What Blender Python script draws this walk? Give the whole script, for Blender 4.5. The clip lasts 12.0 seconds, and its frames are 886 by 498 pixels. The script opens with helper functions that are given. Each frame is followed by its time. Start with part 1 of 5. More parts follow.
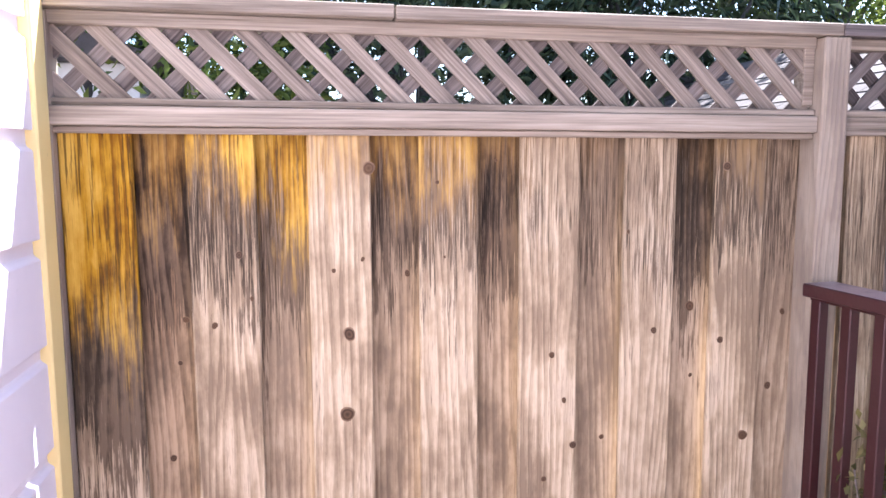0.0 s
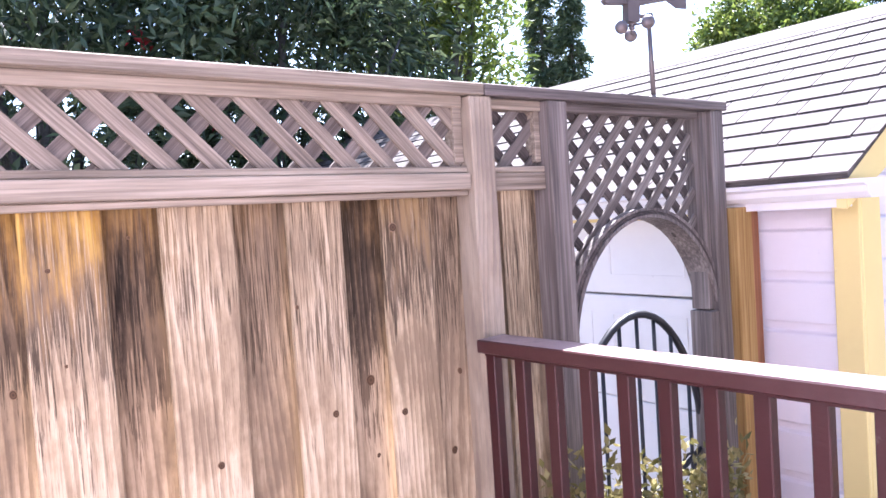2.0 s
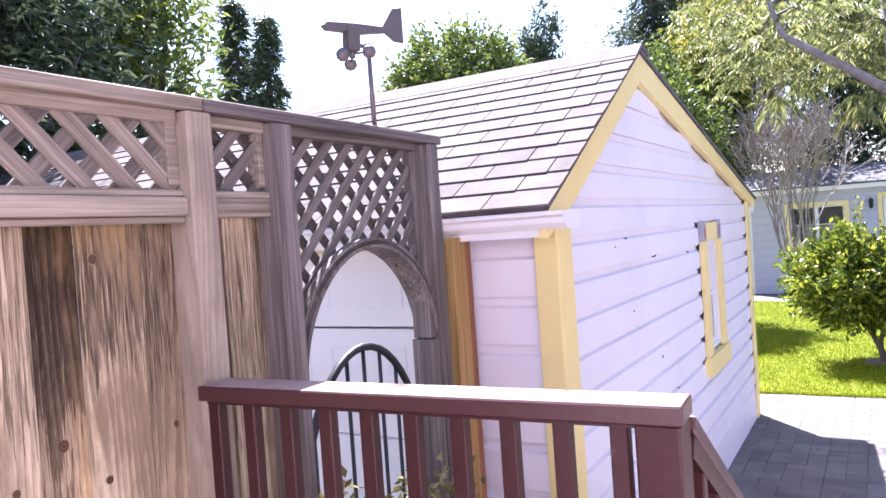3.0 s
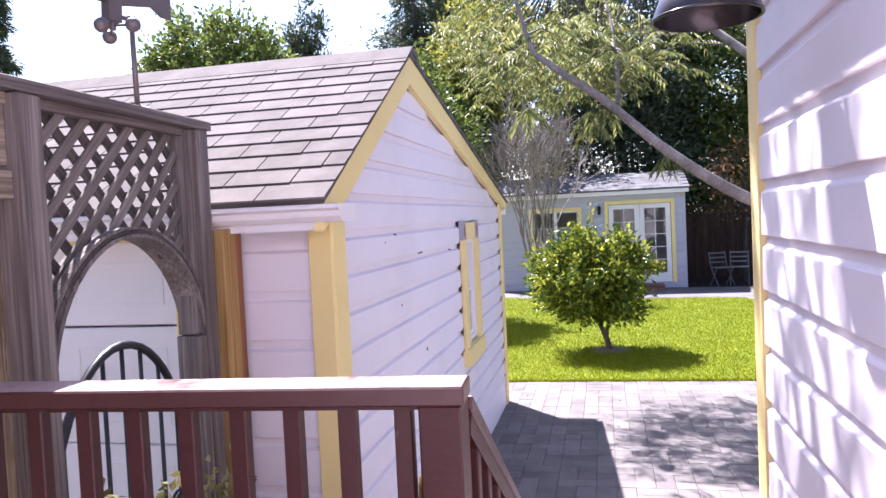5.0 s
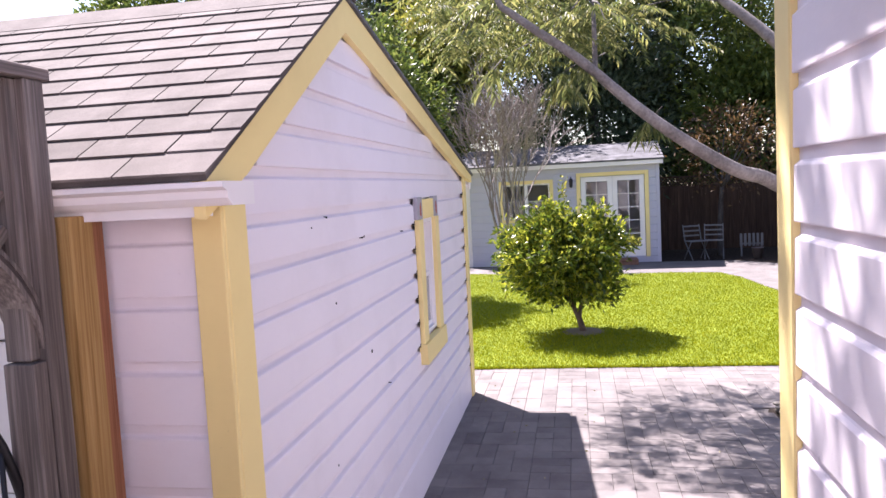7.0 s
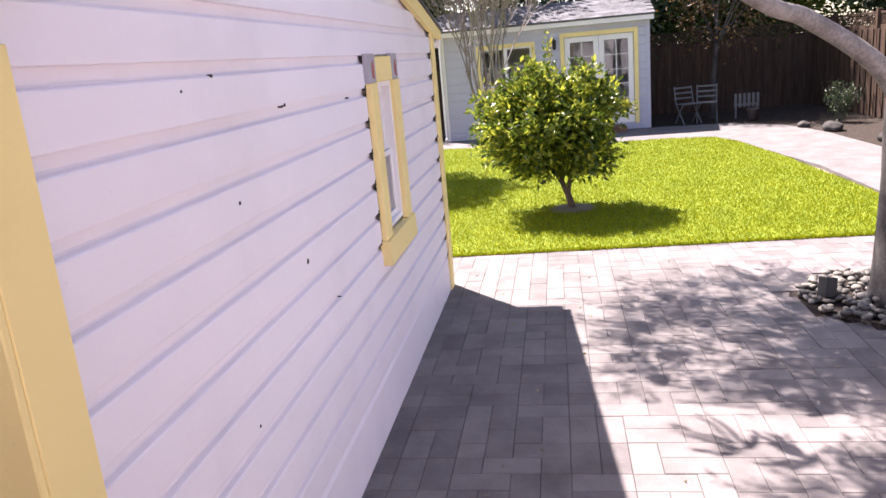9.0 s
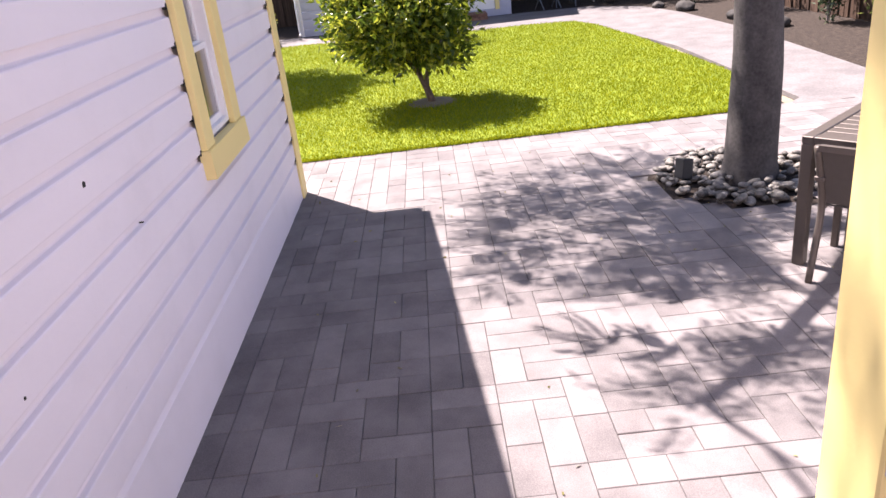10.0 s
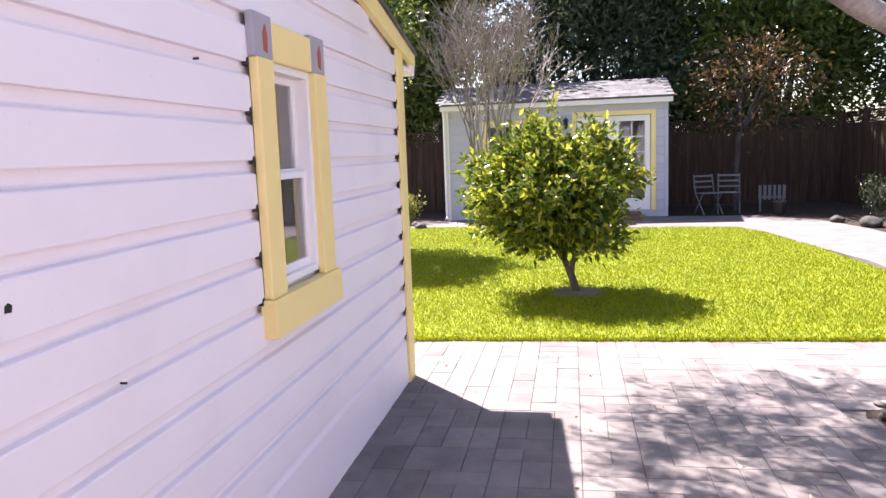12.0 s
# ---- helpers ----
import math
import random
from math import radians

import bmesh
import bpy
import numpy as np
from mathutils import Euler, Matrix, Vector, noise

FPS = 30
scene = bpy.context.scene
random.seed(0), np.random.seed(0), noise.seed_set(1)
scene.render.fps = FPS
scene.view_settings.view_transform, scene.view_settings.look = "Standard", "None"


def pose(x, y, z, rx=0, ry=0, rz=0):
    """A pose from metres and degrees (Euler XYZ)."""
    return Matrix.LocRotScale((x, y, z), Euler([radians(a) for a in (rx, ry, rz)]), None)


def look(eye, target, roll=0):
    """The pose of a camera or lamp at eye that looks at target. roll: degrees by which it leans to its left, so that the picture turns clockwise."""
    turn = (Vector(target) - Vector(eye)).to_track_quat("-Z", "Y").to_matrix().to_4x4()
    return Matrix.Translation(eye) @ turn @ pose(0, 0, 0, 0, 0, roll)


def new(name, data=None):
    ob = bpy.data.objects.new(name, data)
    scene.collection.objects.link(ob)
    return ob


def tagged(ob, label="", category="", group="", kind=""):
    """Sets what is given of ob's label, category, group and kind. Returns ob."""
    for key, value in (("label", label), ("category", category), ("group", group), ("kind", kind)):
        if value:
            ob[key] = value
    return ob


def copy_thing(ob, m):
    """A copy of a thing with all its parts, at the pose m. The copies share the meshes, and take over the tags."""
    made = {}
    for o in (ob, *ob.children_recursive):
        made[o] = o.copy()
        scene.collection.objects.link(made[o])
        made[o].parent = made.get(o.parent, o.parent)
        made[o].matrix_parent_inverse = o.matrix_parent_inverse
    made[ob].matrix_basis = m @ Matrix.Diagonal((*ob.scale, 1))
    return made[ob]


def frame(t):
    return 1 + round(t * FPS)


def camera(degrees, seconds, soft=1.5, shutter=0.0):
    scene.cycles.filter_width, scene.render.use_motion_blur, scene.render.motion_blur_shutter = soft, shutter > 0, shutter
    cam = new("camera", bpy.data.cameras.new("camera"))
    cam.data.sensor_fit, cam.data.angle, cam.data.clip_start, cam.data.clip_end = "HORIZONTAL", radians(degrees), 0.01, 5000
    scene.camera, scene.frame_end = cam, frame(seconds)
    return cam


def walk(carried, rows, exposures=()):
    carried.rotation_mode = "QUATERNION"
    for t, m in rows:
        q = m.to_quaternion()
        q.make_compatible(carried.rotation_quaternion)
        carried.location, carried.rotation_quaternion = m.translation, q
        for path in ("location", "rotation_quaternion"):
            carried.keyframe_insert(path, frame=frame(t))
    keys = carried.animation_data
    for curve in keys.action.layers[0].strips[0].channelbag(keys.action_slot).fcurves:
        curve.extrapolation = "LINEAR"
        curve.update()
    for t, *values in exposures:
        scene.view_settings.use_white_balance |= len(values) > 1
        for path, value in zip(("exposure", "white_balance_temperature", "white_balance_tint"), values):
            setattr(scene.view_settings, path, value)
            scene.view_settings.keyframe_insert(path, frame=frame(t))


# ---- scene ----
cam = camera(61.7, 12.0)
PATH = [
    (0, (0.11, 0.081, 2.099), (0.47, 2.034, 1.863), -0.2),
    (0.5, (0.098, 0.102, 2.115), (0.551, 2.034, 1.861), -0.0),
    (1, (0.067, 0.197, 2.118), (0.721, 2.076, 1.916), -0.5),
    (1.5, (0.107, 0.251, 2.125), (0.997, 2.036, 1.979), -1.9),
    (2, (0.218, 0.335, 2.099), (1.397, 1.948, 2.014), -3.8),
    (2.3, (0.225, 0.368, 2.102), (1.58, 1.837, 2.023), -3.9),
    (2.5, (0.265, 0.396, 2.087), (1.724, 1.764, 2.048), -5.4),
    (3, (0.256, 0.502, 2.086), (1.977, 1.521, 2.041), -4.0),
    (3.5, (0.219, 0.551, 2.08), (2.058, 1.338, 2.049), -3.4),
    (3.7, (0.215, 0.554, 2.075), (2.08, 1.278, 2.048), -3.5),
    (5.3, (0.25, 0.553, 2.063), (2.209, 0.944, 1.968), -2.5),
    (5.5, (0.274, 0.555, 2.062), (2.236, 0.929, 1.961), -2.5),
    (6, (0.47, 0.528, 2.048), (2.436, 0.873, 1.926), -3.2),
    (6.5, (0.77, 0.52, 2.079), (2.732, 0.881, 1.939), -3.5),
    (6.7, (0.851, 0.545, 2.086), (2.813, 0.905, 1.942), -3.2),
    (8.3, (1.785, 0.654, 2.056), (3.729, 0.962, 1.704), -3.8),
    (8.5, (1.883, 0.68, 2.031), (3.82, 0.979, 1.631), -4.2),
    (9, (2.023, 0.669, 1.975), (3.933, 0.991, 1.48), -5.1),
    (9.5, (2.213, 0.583, 1.956), (4.084, 0.821, 1.293), -7.6),
    (10, (2.439, 0.535, 1.863), (4.281, 0.551, 1.082), -6.5),
    (10.5, (2.622, 0.513, 1.746), (4.48, 0.574, 1.01), -5.2),
    (11, (2.807, 0.512, 1.657), (4.73, 0.763, 1.168), -3.6),
    (11.5, (3.094, 0.583, 1.519), (5.038, 0.92, 1.196), -0.7),
    (12, (3.47, 0.571, 1.519), (5.423, 0.915, 1.264), -2.1),
]
walk(cam, [(t, look(eye, target, roll)) for t, eye, target, roll in PATH], [(0, 2.8, 5750, 14), (1.5, 3.1, 5750, 16), (2.5, 2.8, 5850, 23), (3.5, 2.55, 5900, 25), (5.5, 2.17, 6150, 25), (6.5, 2.15, 6350, 25), (8.5, 2.3, 6750, 24), (9.2, 2.26, 6800, 24), (10.5, 2.2, 6750, 24), (12, 2.42, 6750, 24)])

# ---- world, sun, exposure ----
SUN = Vector((0.507, 0.443, 1.0)).normalized()
world = bpy.data.worlds.new("world")
scene.world = world
world.use_nodes = True
sky = world.node_tree.nodes.new("ShaderNodeTexSky")
sky.sky_type, sky.sun_disc = "NISHITA", False
sky.sun_elevation, sky.sun_rotation = math.asin(SUN.z), math.atan2(SUN.x, SUN.y)
sky.air_density, sky.dust_density = 1.0, 1.0
world.node_tree.links.new(sky.outputs[0], world.node_tree.nodes["Background"].inputs[0])
world.node_tree.nodes["Background"].inputs[1].default_value = 0.075
sun = bpy.data.lights.new("sun", "SUN")
sun.energy, sun.angle, sun.color = 4.7, radians(0.55), (1.0, 0.965, 0.915)
sun_ob = new("sun", sun)
sun_ob.matrix_world = look(SUN * 40, (0, 0, 0))


# ---- materials ----
class Shade:
    """A node material with short calls for its nodes."""

    def __init__(self, name, rough=0.7, metal=0.0, spec=0.5):
        self.m = bpy.data.materials.new(name)
        self.m.use_nodes = True
        self.t = self.m.node_tree
        self.b = self.t.nodes["Principled BSDF"]
        self.b.inputs["Roughness"].default_value = rough
        self.b.inputs["Metallic"].default_value = metal
        self.b.inputs["Specular IOR Level"].default_value = spec

    def put(self, socket, value):
        if isinstance(value, bpy.types.NodeSocket):
            self.t.links.new(value, socket)
        elif isinstance(value, tuple) and len(value) == 3 and socket.type == "RGBA":
            socket.default_value = (*value, 1)
        else:
            socket.default_value = value

    def node(self, kind, out=0, **ins):
        n = self.t.nodes.new(kind)
        for k, v in ins.items():
            self.put(n.inputs[int(k[1:])] if k[0] == "i" and k[1:].isdigit() else n.inputs[k], v)
        return n.outputs[out]

    def math(self, op, a, b=0.0, c=0.0):
        n = self.t.nodes.new("ShaderNodeMath")
        n.operation = op
        for i, v in enumerate((a, b, c)):
            self.put(n.inputs[i], v)
        return n.outputs[0]

    def pos(self):
        return self.node("ShaderNodeNewGeometry")

    def obj(self):
        return self.node("ShaderNodeTexCoord", 3)

    def rnd(self):
        return self.node("ShaderNodeObjectInfo", 5)

    def island(self):
        return self.node("ShaderNodeNewGeometry", 8)

    def xyz(self, v, i):
        return self.node("ShaderNodeSeparateXYZ", i, i0=v)

    def join(self, x, y, z):
        return self.node("ShaderNodeCombineXYZ", 0, i0=x, i1=y, i2=z)

    def scaled(self, v, s, off=None):
        n = self.t.nodes.new("ShaderNodeVectorMath")
        n.operation = "MULTIPLY_ADD"
        self.put(n.inputs[0], v)
        n.inputs[1].default_value = s
        if off is not None:
            self.put(n.inputs[2], off)
        return n.outputs[0]

    def noise(self, v, scale, detail=4.0, rough=0.55, dist=0.0):
        return self.node("ShaderNodeTexNoise", 0, Vector=v, Scale=scale, Detail=detail, Roughness=rough, Distortion=dist)

    def step(self, v, lo, hi):
        n = self.t.nodes.new("ShaderNodeMapRange")
        n.interpolation_type = "SMOOTHSTEP"
        self.put(n.inputs[0], v)
        n.inputs[1].default_value, n.inputs[2].default_value = lo, hi
        return n.outputs[0]

    def mix(self, f, a, b, mode="MIX"):
        n = self.t.nodes.new("ShaderNodeMix")
        n.data_type, n.blend_type = "RGBA", mode
        self.put(n.inputs[0], f)
        self.put(n.inputs[6], a)
        self.put(n.inputs[7], b)
        return n.outputs[2]

    def ramp(self, f, *stops):
        n = self.t.nodes.new("ShaderNodeValToRGB")
        self.put(n.inputs[0], f)
        e = n.color_ramp.elements
        while len(e) < len(stops):
            e.new(0.5)
        for el, (p, c) in zip(e, stops):
            el.position, el.color = p, (*c, 1)
        return n.outputs[0]

    def colour(self, c):
        self.put(self.b.inputs["Base Color"], c)
        return self

    def rough(self, v):
        self.put(self.b.inputs["Roughness"], v)
        return self

    def bump(self, h, strength=0.3, dist=0.01):
        n = self.node("ShaderNodeBump", 0, Strength=strength, Distance=dist, Height=h)
        self.put(self.b.inputs["Normal"], n)
        return self


def fence_wood(name, stained, brown_mix=0.0):
    """Weathered cedar with grain along z, knots, and old stain that has worn off downwards."""
    s = Shade(name, 0.85, spec=0.2)
    p, r = s.pos(), s.rnd()
    off = s.join(s.math("MULTIPLY", r, 37.0), s.math("MULTIPLY", r, 11.0), s.math("MULTIPLY", r, 53.0))
    q = s.scaled(p, (1, 1, 1), off)
    x, z = s.xyz(p, 0), s.xyz(p, 2)
    warp = s.noise(s.scaled(q, (5, 5, 0.55)), 1.0, 2.0)
    u = s.math("ADD", s.math("MULTIPLY", s.xyz(q, 0), 46.0), s.math("MULTIPLY", warp, 9.0))
    rings = s.math("FRACT", u)
    rings = s.math("MULTIPLY", s.step(rings, 0.0, 0.75), s.math("SUBTRACT", 1.0, s.step(rings, 0.85, 1.0)))
    fibre = s.noise(s.scaled(q, (260, 260, 7)), 1.0, 4.0, 0.65)
    streak = s.noise(s.scaled(q, (34, 34, 4.0)), 1.0, 5.0, 0.6)
    patch = s.noise(s.scaled(q, (7, 7, 3.2)), 1.0, 6.0, 0.62)
    tone = s.math("ADD", s.math("MULTIPLY", rings, 0.07), s.math("ADD", s.math("MULTIPLY", fibre, 0.12), s.math("ADD", s.math("MULTIPLY", streak, 0.17), s.math("MULTIPLY", patch, 0.64))))
    base = s.ramp(tone, (0.41, (0.26, 0.19, 0.12)), (0.49, (0.45, 0.345, 0.22)), (0.57, (0.68, 0.555, 0.385)))
    crack = s.math("ABSOLUTE", s.math("SUBTRACT", s.noise(s.scaled(q, (38, 38, 0.9)), 1.0, 3.0, 0.6), 0.5))
    base = s.mix(s.math("MULTIPLY", s.math("SUBTRACT", 1.0, s.step(crack, 0.0, 0.009)), 0.45), base, (0.12, 0.085, 0.058))
    base = s.mix(s.math("MULTIPLY", s.step(patch, 0.52, 0.72), 0.4), base, (0.24, 0.19, 0.14))
    base = s.mix(s.math("MULTIPLY", s.step(s.noise(s.scaled(q, (130, 130, 5)), 1.0, 3.0, 0.7), 0.54, 0.64), 0.25), base, (0.13, 0.088, 0.056))
    base = s.mix(s.math("MULTIPLY_ADD", r, 0.15, brown_mix), base, (0.25, 0.19, 0.14))
    if stained:
        # each board's own wear: how golden, down to what height, how black below that, how brown all over
        wear = s.node("ShaderNodeObjectInfo", 1)
        w_gold, w_from, w_dark, w_brown = s.xyz(wear, 0), s.xyz(wear, 1), s.xyz(wear, 2), s.node("ShaderNodeObjectInfo", 2)
        ragged = s.math("ADD", s.math("MULTIPLY", s.math("SUBTRACT", patch, 0.5), 0.5), s.math("ADD", s.math("MULTIPLY", s.math("SUBTRACT", streak, 0.5), 0.7), s.math("MULTIPLY", s.math("SUBTRACT", fibre, 0.5), 0.35)))
        rise = s.math("ADD", s.math("SUBTRACT", z, s.math("ADD", w_from, 1.35)), ragged)
        brown = s.ramp(tone, (0.41, (0.035, 0.017, 0.008)), (0.49, (0.135, 0.075, 0.035)), (0.57, (0.33, 0.205, 0.11)))
        c = s.mix(s.math("MULTIPLY", w_brown, s.math("MULTIPLY_ADD", s.step(s.math("ADD", z, ragged), 1.2, 2.1), 0.45, 0.55)), base, brown)
        band = s.math("MULTIPLY", s.step(rise, -0.5, -0.16), s.math("SUBTRACT", 1.0, s.math("MULTIPLY", s.step(rise, 0.1, 0.45), 0.6)))
        thick = s.math("ADD", s.math("MULTIPLY", band, w_dark), s.math("ADD", s.math("MULTIPLY", s.math("SUBTRACT", patch, 0.5), 1.6), s.math("MULTIPLY", s.math("SUBTRACT", fibre, 0.5), 2.2)))
        soot = s.ramp(tone, (0.41, (0.008, 0.006, 0.004)), (0.49, (0.032, 0.021, 0.014)), (0.57, (0.11, 0.076, 0.048)))
        c = s.mix(s.math("MULTIPLY", s.step(thick, 0.22, 0.75), 0.9), c, soot)
        c = s.mix(s.math("MULTIPLY", s.step(s.math("ADD", z, ragged), 1.9, 2.25), s.math("MINIMUM", s.math("MULTIPLY_ADD", w_gold, 1.2, 0.1), 0.6)), c, s.ramp(tone, (0.36, (0.1, 0.045, 0.014)), (0.6, (0.46, 0.27, 0.1))))
        gold = s.ramp(tone, (0.41, (0.17, 0.07, 0.004)), (0.5, (0.4, 0.21, 0.011)), (0.6, (0.58, 0.36, 0.06)))
        gold = s.mix(s.math("MULTIPLY", s.step(s.noise(s.scaled(q, (110, 110, 4)), 1.0, 4.0, 0.7), 0.52, 0.6), 0.75), gold, (0.05, 0.026, 0.008))
        c = s.mix(s.math("MULTIPLY", s.step(rise, -0.1, 0.2), w_gold), c, gold)
    else:
        c = s.mix(s.math("MULTIPLY", s.step(patch, 0.45, 0.75), 0.6), base, (0.2, 0.165, 0.14))
        c = s.mix(0.6, c, (0.23, 0.195, 0.17))
    s.colour(c)
    h = s.math("ADD", s.math("MULTIPLY", fibre, 0.6), s.math("MULTIPLY", rings, 0.4))
    return s.bump(h, 0.45, 0.006).m


def grain_wood(name, axis, dark, mid, pale, rough=0.8, strength=0.3):
    """Wood with grain along one axis of the world."""
    s = Shade(name, rough, spec=0.25)
    k, k2 = [90.0] * 3, [9.0] * 3
    k[abs(axis) % 3], k2[abs(axis) % 3] = 2.0, 0.7
    r, p = s.rnd(), s.pos()
    if axis < 0 or axis > 2:
        px, pz = s.xyz(p, 0), s.xyz(p, 2)
        p = s.join(s.math("ADD" if axis > 2 else "SUBTRACT", px, pz), s.xyz(p, 1), s.math("SUBTRACT" if axis > 2 else "ADD", px, pz))
    q = s.scaled(p, (1, 1, 1), s.join(s.math("MULTIPLY", r, 31.0), s.math("MULTIPLY", r, 17.0), r))
    f, w = s.noise(s.scaled(q, tuple(k)), 1.0, 5.0, 0.65), s.noise(s.scaled(q, tuple(k2)), 1.0, 4.0, 0.6)
    tone = s.math("ADD", s.math("MULTIPLY", f, 0.6), s.math("MULTIPLY", w, 0.4))
    s.colour(s.ramp(tone, (0.32, dark), (0.5, mid), (0.68, pale)))
    return s.bump(f, strength, 0.004).m


def paint(name, col, dirt=(0.3, 0.27, 0.25), amount=0.25, rough=0.55, bump=0.12):
    """Brushed house paint with faint grime, flecks and uneven gloss."""
    s = Shade(name, rough, spec=0.35)
    p = s.pos()
    a, b = s.noise(p, 1.3, 5.0, 0.6), s.noise(s.scaled(p, (18, 18, 40)), 1.0, 4.0, 0.6)
    fleck = s.step(s.noise(p, 38.0, 2.0), 0.74, 0.8)
    c = s.mix(s.math("MULTIPLY", s.step(a, 0.45, 0.8), amount), col, dirt)
    c = s.mix(s.math("MULTIPLY", s.step(b, 0.5, 0.75), amount * 0.35), c, tuple(v * 0.8 for v in col))
    c = s.mix(s.math("MULTIPLY", fleck, amount * 0.8), c, (0.16, 0.14, 0.12))
    r = s.rnd()
    c = s.mix(s.math("MULTIPLY", r, 0.07), c, tuple(v * 0.7 for v in col))
    s.colour(c)
    s.rough(s.math("MULTIPLY_ADD", a, 0.25, rough - 0.12))
    return s.bump(s.math("ADD", b, s.math("MULTIPLY", a, 0.8)), bump, 0.006).m


def leaf(name, a, b, c, trans=0.35, rough=0.45, deep=0.5, spec=0.4):
    """Leaves that vary one by one and let some light through."""
    s = Shade(name, rough, spec=spec)
    col = s.ramp(s.island(), (0.0, a), (0.5, b), (1.0, c))
    col = s.mix(s.math("MULTIPLY", s.noise(s.pos(), 2.2, 3.0), deep), col, a)
    s.colour(col)
    t = s.node("ShaderNodeBsdfTranslucent", 0, Color=col)
    n = s.t.nodes.new("ShaderNodeMixShader")
    n.inputs[0].default_value = trans
    s.put(n.inputs[1], s.b.outputs[0])
    s.put(n.inputs[2], t)
    s.put(s.t.nodes["Material Output"].inputs[0], n.outputs[0])
    return s.m


def mottled(name, a, b, c, scale=8.0, rough=0.85, bump=0.4, dist=0.01, fine=120.0):
    s = Shade(name, rough, spec=0.3)
    p = s.pos()
    n1, n2 = s.noise(p, scale, 5.0, 0.6), s.noise(p, fine, 3.0, 0.6)
    t = s.math("ADD", s.math("MULTIPLY", n1, 0.6), s.math("MULTIPLY", n2, 0.4))
    t = s.math("ADD", t, s.math("MULTIPLY", s.math("SUBTRACT", s.rnd(), 0.5), 0.17))
    s.colour(s.ramp(t, (0.33, a), (0.5, b), (0.68, c)))
    return s.bump(t, bump, dist).m


def plain(name, col, rough=0.5, metal=0.0):
    s = Shade(name, rough, metal)
    n = s.noise(s.pos(), 25.0, 4.0, 0.6)
    s.colour(s.mix(s.math("MULTIPLY", n, 0.35), col, tuple(v * 0.6 for v in col)))
    s.rough(s.math("MULTIPLY_ADD", n, 0.2, max(rough - 0.1, 0.05)))
    return s.bump(n, 0.06, 0.003).m


def glass_mat(name):
    s = Shade(name, 0.02)
    s.b.inputs["Transmission Weight"].default_value = 1.0
    s.b.inputs["IOR"].default_value = 1.45
    s.colour((0.95, 0.97, 0.97))
    return s.m


M_BOARD = fence_wood("weathered cedar, old stain", True)
# Back boards take a stronger mix of the darker brown than front ones.
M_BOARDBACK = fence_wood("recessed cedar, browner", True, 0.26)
s = Shade("knot wood", 0.8, spec=0.2)
o = s.obj()
kd = s.math("SQRT", s.math("ADD", s.math("POWER", s.xyz(o, 0), 2.0), s.math("POWER", s.xyz(o, 2), 2.0)))
kd = s.math("ADD", kd, s.math("MULTIPLY", s.math("SUBTRACT", s.noise(s.pos(), 60.0, 3.0), 0.5), 0.35))
M_KNOT = s.colour(s.mix(s.math("MULTIPLY", s.rnd(), 0.35), s.ramp(kd, (0.0, (0.03, 0.018, 0.012)), (0.45, (0.1, 0.06, 0.035)), (0.7, (0.035, 0.02, 0.013)), (1.0, (0.24, 0.16, 0.1))), (0.16, 0.09, 0.045))).m
M_POST = fence_wood("weathered cedar", False)
M_RAILX = grain_wood("grey cedar rail", 0, (0.09, 0.068, 0.05), (0.26, 0.212, 0.163), (0.46, 0.385, 0.305), strength=0.5)
# Weathered arbor wood, its backlit shade painted into the darker colours.
M_POSTSHADE = grain_wood("weathered cedar post, shade darkened in", 2, (0.0455, 0.0364, 0.0338), (0.143, 0.12, 0.109), (0.312, 0.267, 0.244), strength=0.5)
M_RAILSHADE = grain_wood("weathered cedar rail, shade darkened in", 0, (0.0473, 0.0378, 0.0351), (0.162, 0.135, 0.124), (0.351, 0.304, 0.277), strength=0.5)
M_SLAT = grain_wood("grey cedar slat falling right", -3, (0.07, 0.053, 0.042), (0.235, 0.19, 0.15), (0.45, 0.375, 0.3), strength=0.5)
# Darker than M_SLAT: the arbor's shade is part of this colour.
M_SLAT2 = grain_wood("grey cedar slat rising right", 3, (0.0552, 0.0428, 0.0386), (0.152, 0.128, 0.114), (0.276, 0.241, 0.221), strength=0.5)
# Back-layer slats: the shade they stand in is put into their colour.
M_SHADESLAT = grain_wood("slat falling right, darkened as shaded", -3, (0.0225, 0.018, 0.0173), (0.0638, 0.051, 0.0465), (0.15, 0.124, 0.112), strength=0.5)
M_SHADESLAT2 = grain_wood("slat rising right, darkened as shaded", 3, (0.05, 0.038, 0.034), (0.14, 0.115, 0.1), (0.3, 0.255, 0.23), strength=0.5)
M_NEWWOOD = grain_wood("new pine", 2, (0.2, 0.105, 0.03), (0.36, 0.22, 0.08), (0.5, 0.34, 0.15))
M_REDWOOD = grain_wood("reddish board", 2, (0.14, 0.05, 0.025), (0.28, 0.12, 0.06), (0.4, 0.2, 0.1))
M_BACKFENCE = grain_wood("brown fence board", 2, (0.022, 0.012, 0.008), (0.058, 0.034, 0.023), (0.12, 0.075, 0.05))
M_LAV = paint("lavender grey paint", (0.8, 0.745, 0.79), amount=0.16)
M_SHEDBLUE = paint("blue grey paint", (0.46, 0.46, 0.55), amount=0.15)
M_YELLOW = paint("yellow trim paint", (0.84, 0.68, 0.3), dirt=(0.5, 0.36, 0.14), amount=0.2)
M_WHITE = paint("white trim paint", (0.82, 0.79, 0.79), amount=0.15)
M_GREYPRIMER = paint("grey primer", (0.36, 0.34, 0.38), amount=0.4)
M_REDPRIMER = paint("red primer", (0.4, 0.09, 0.06), amount=0.4)
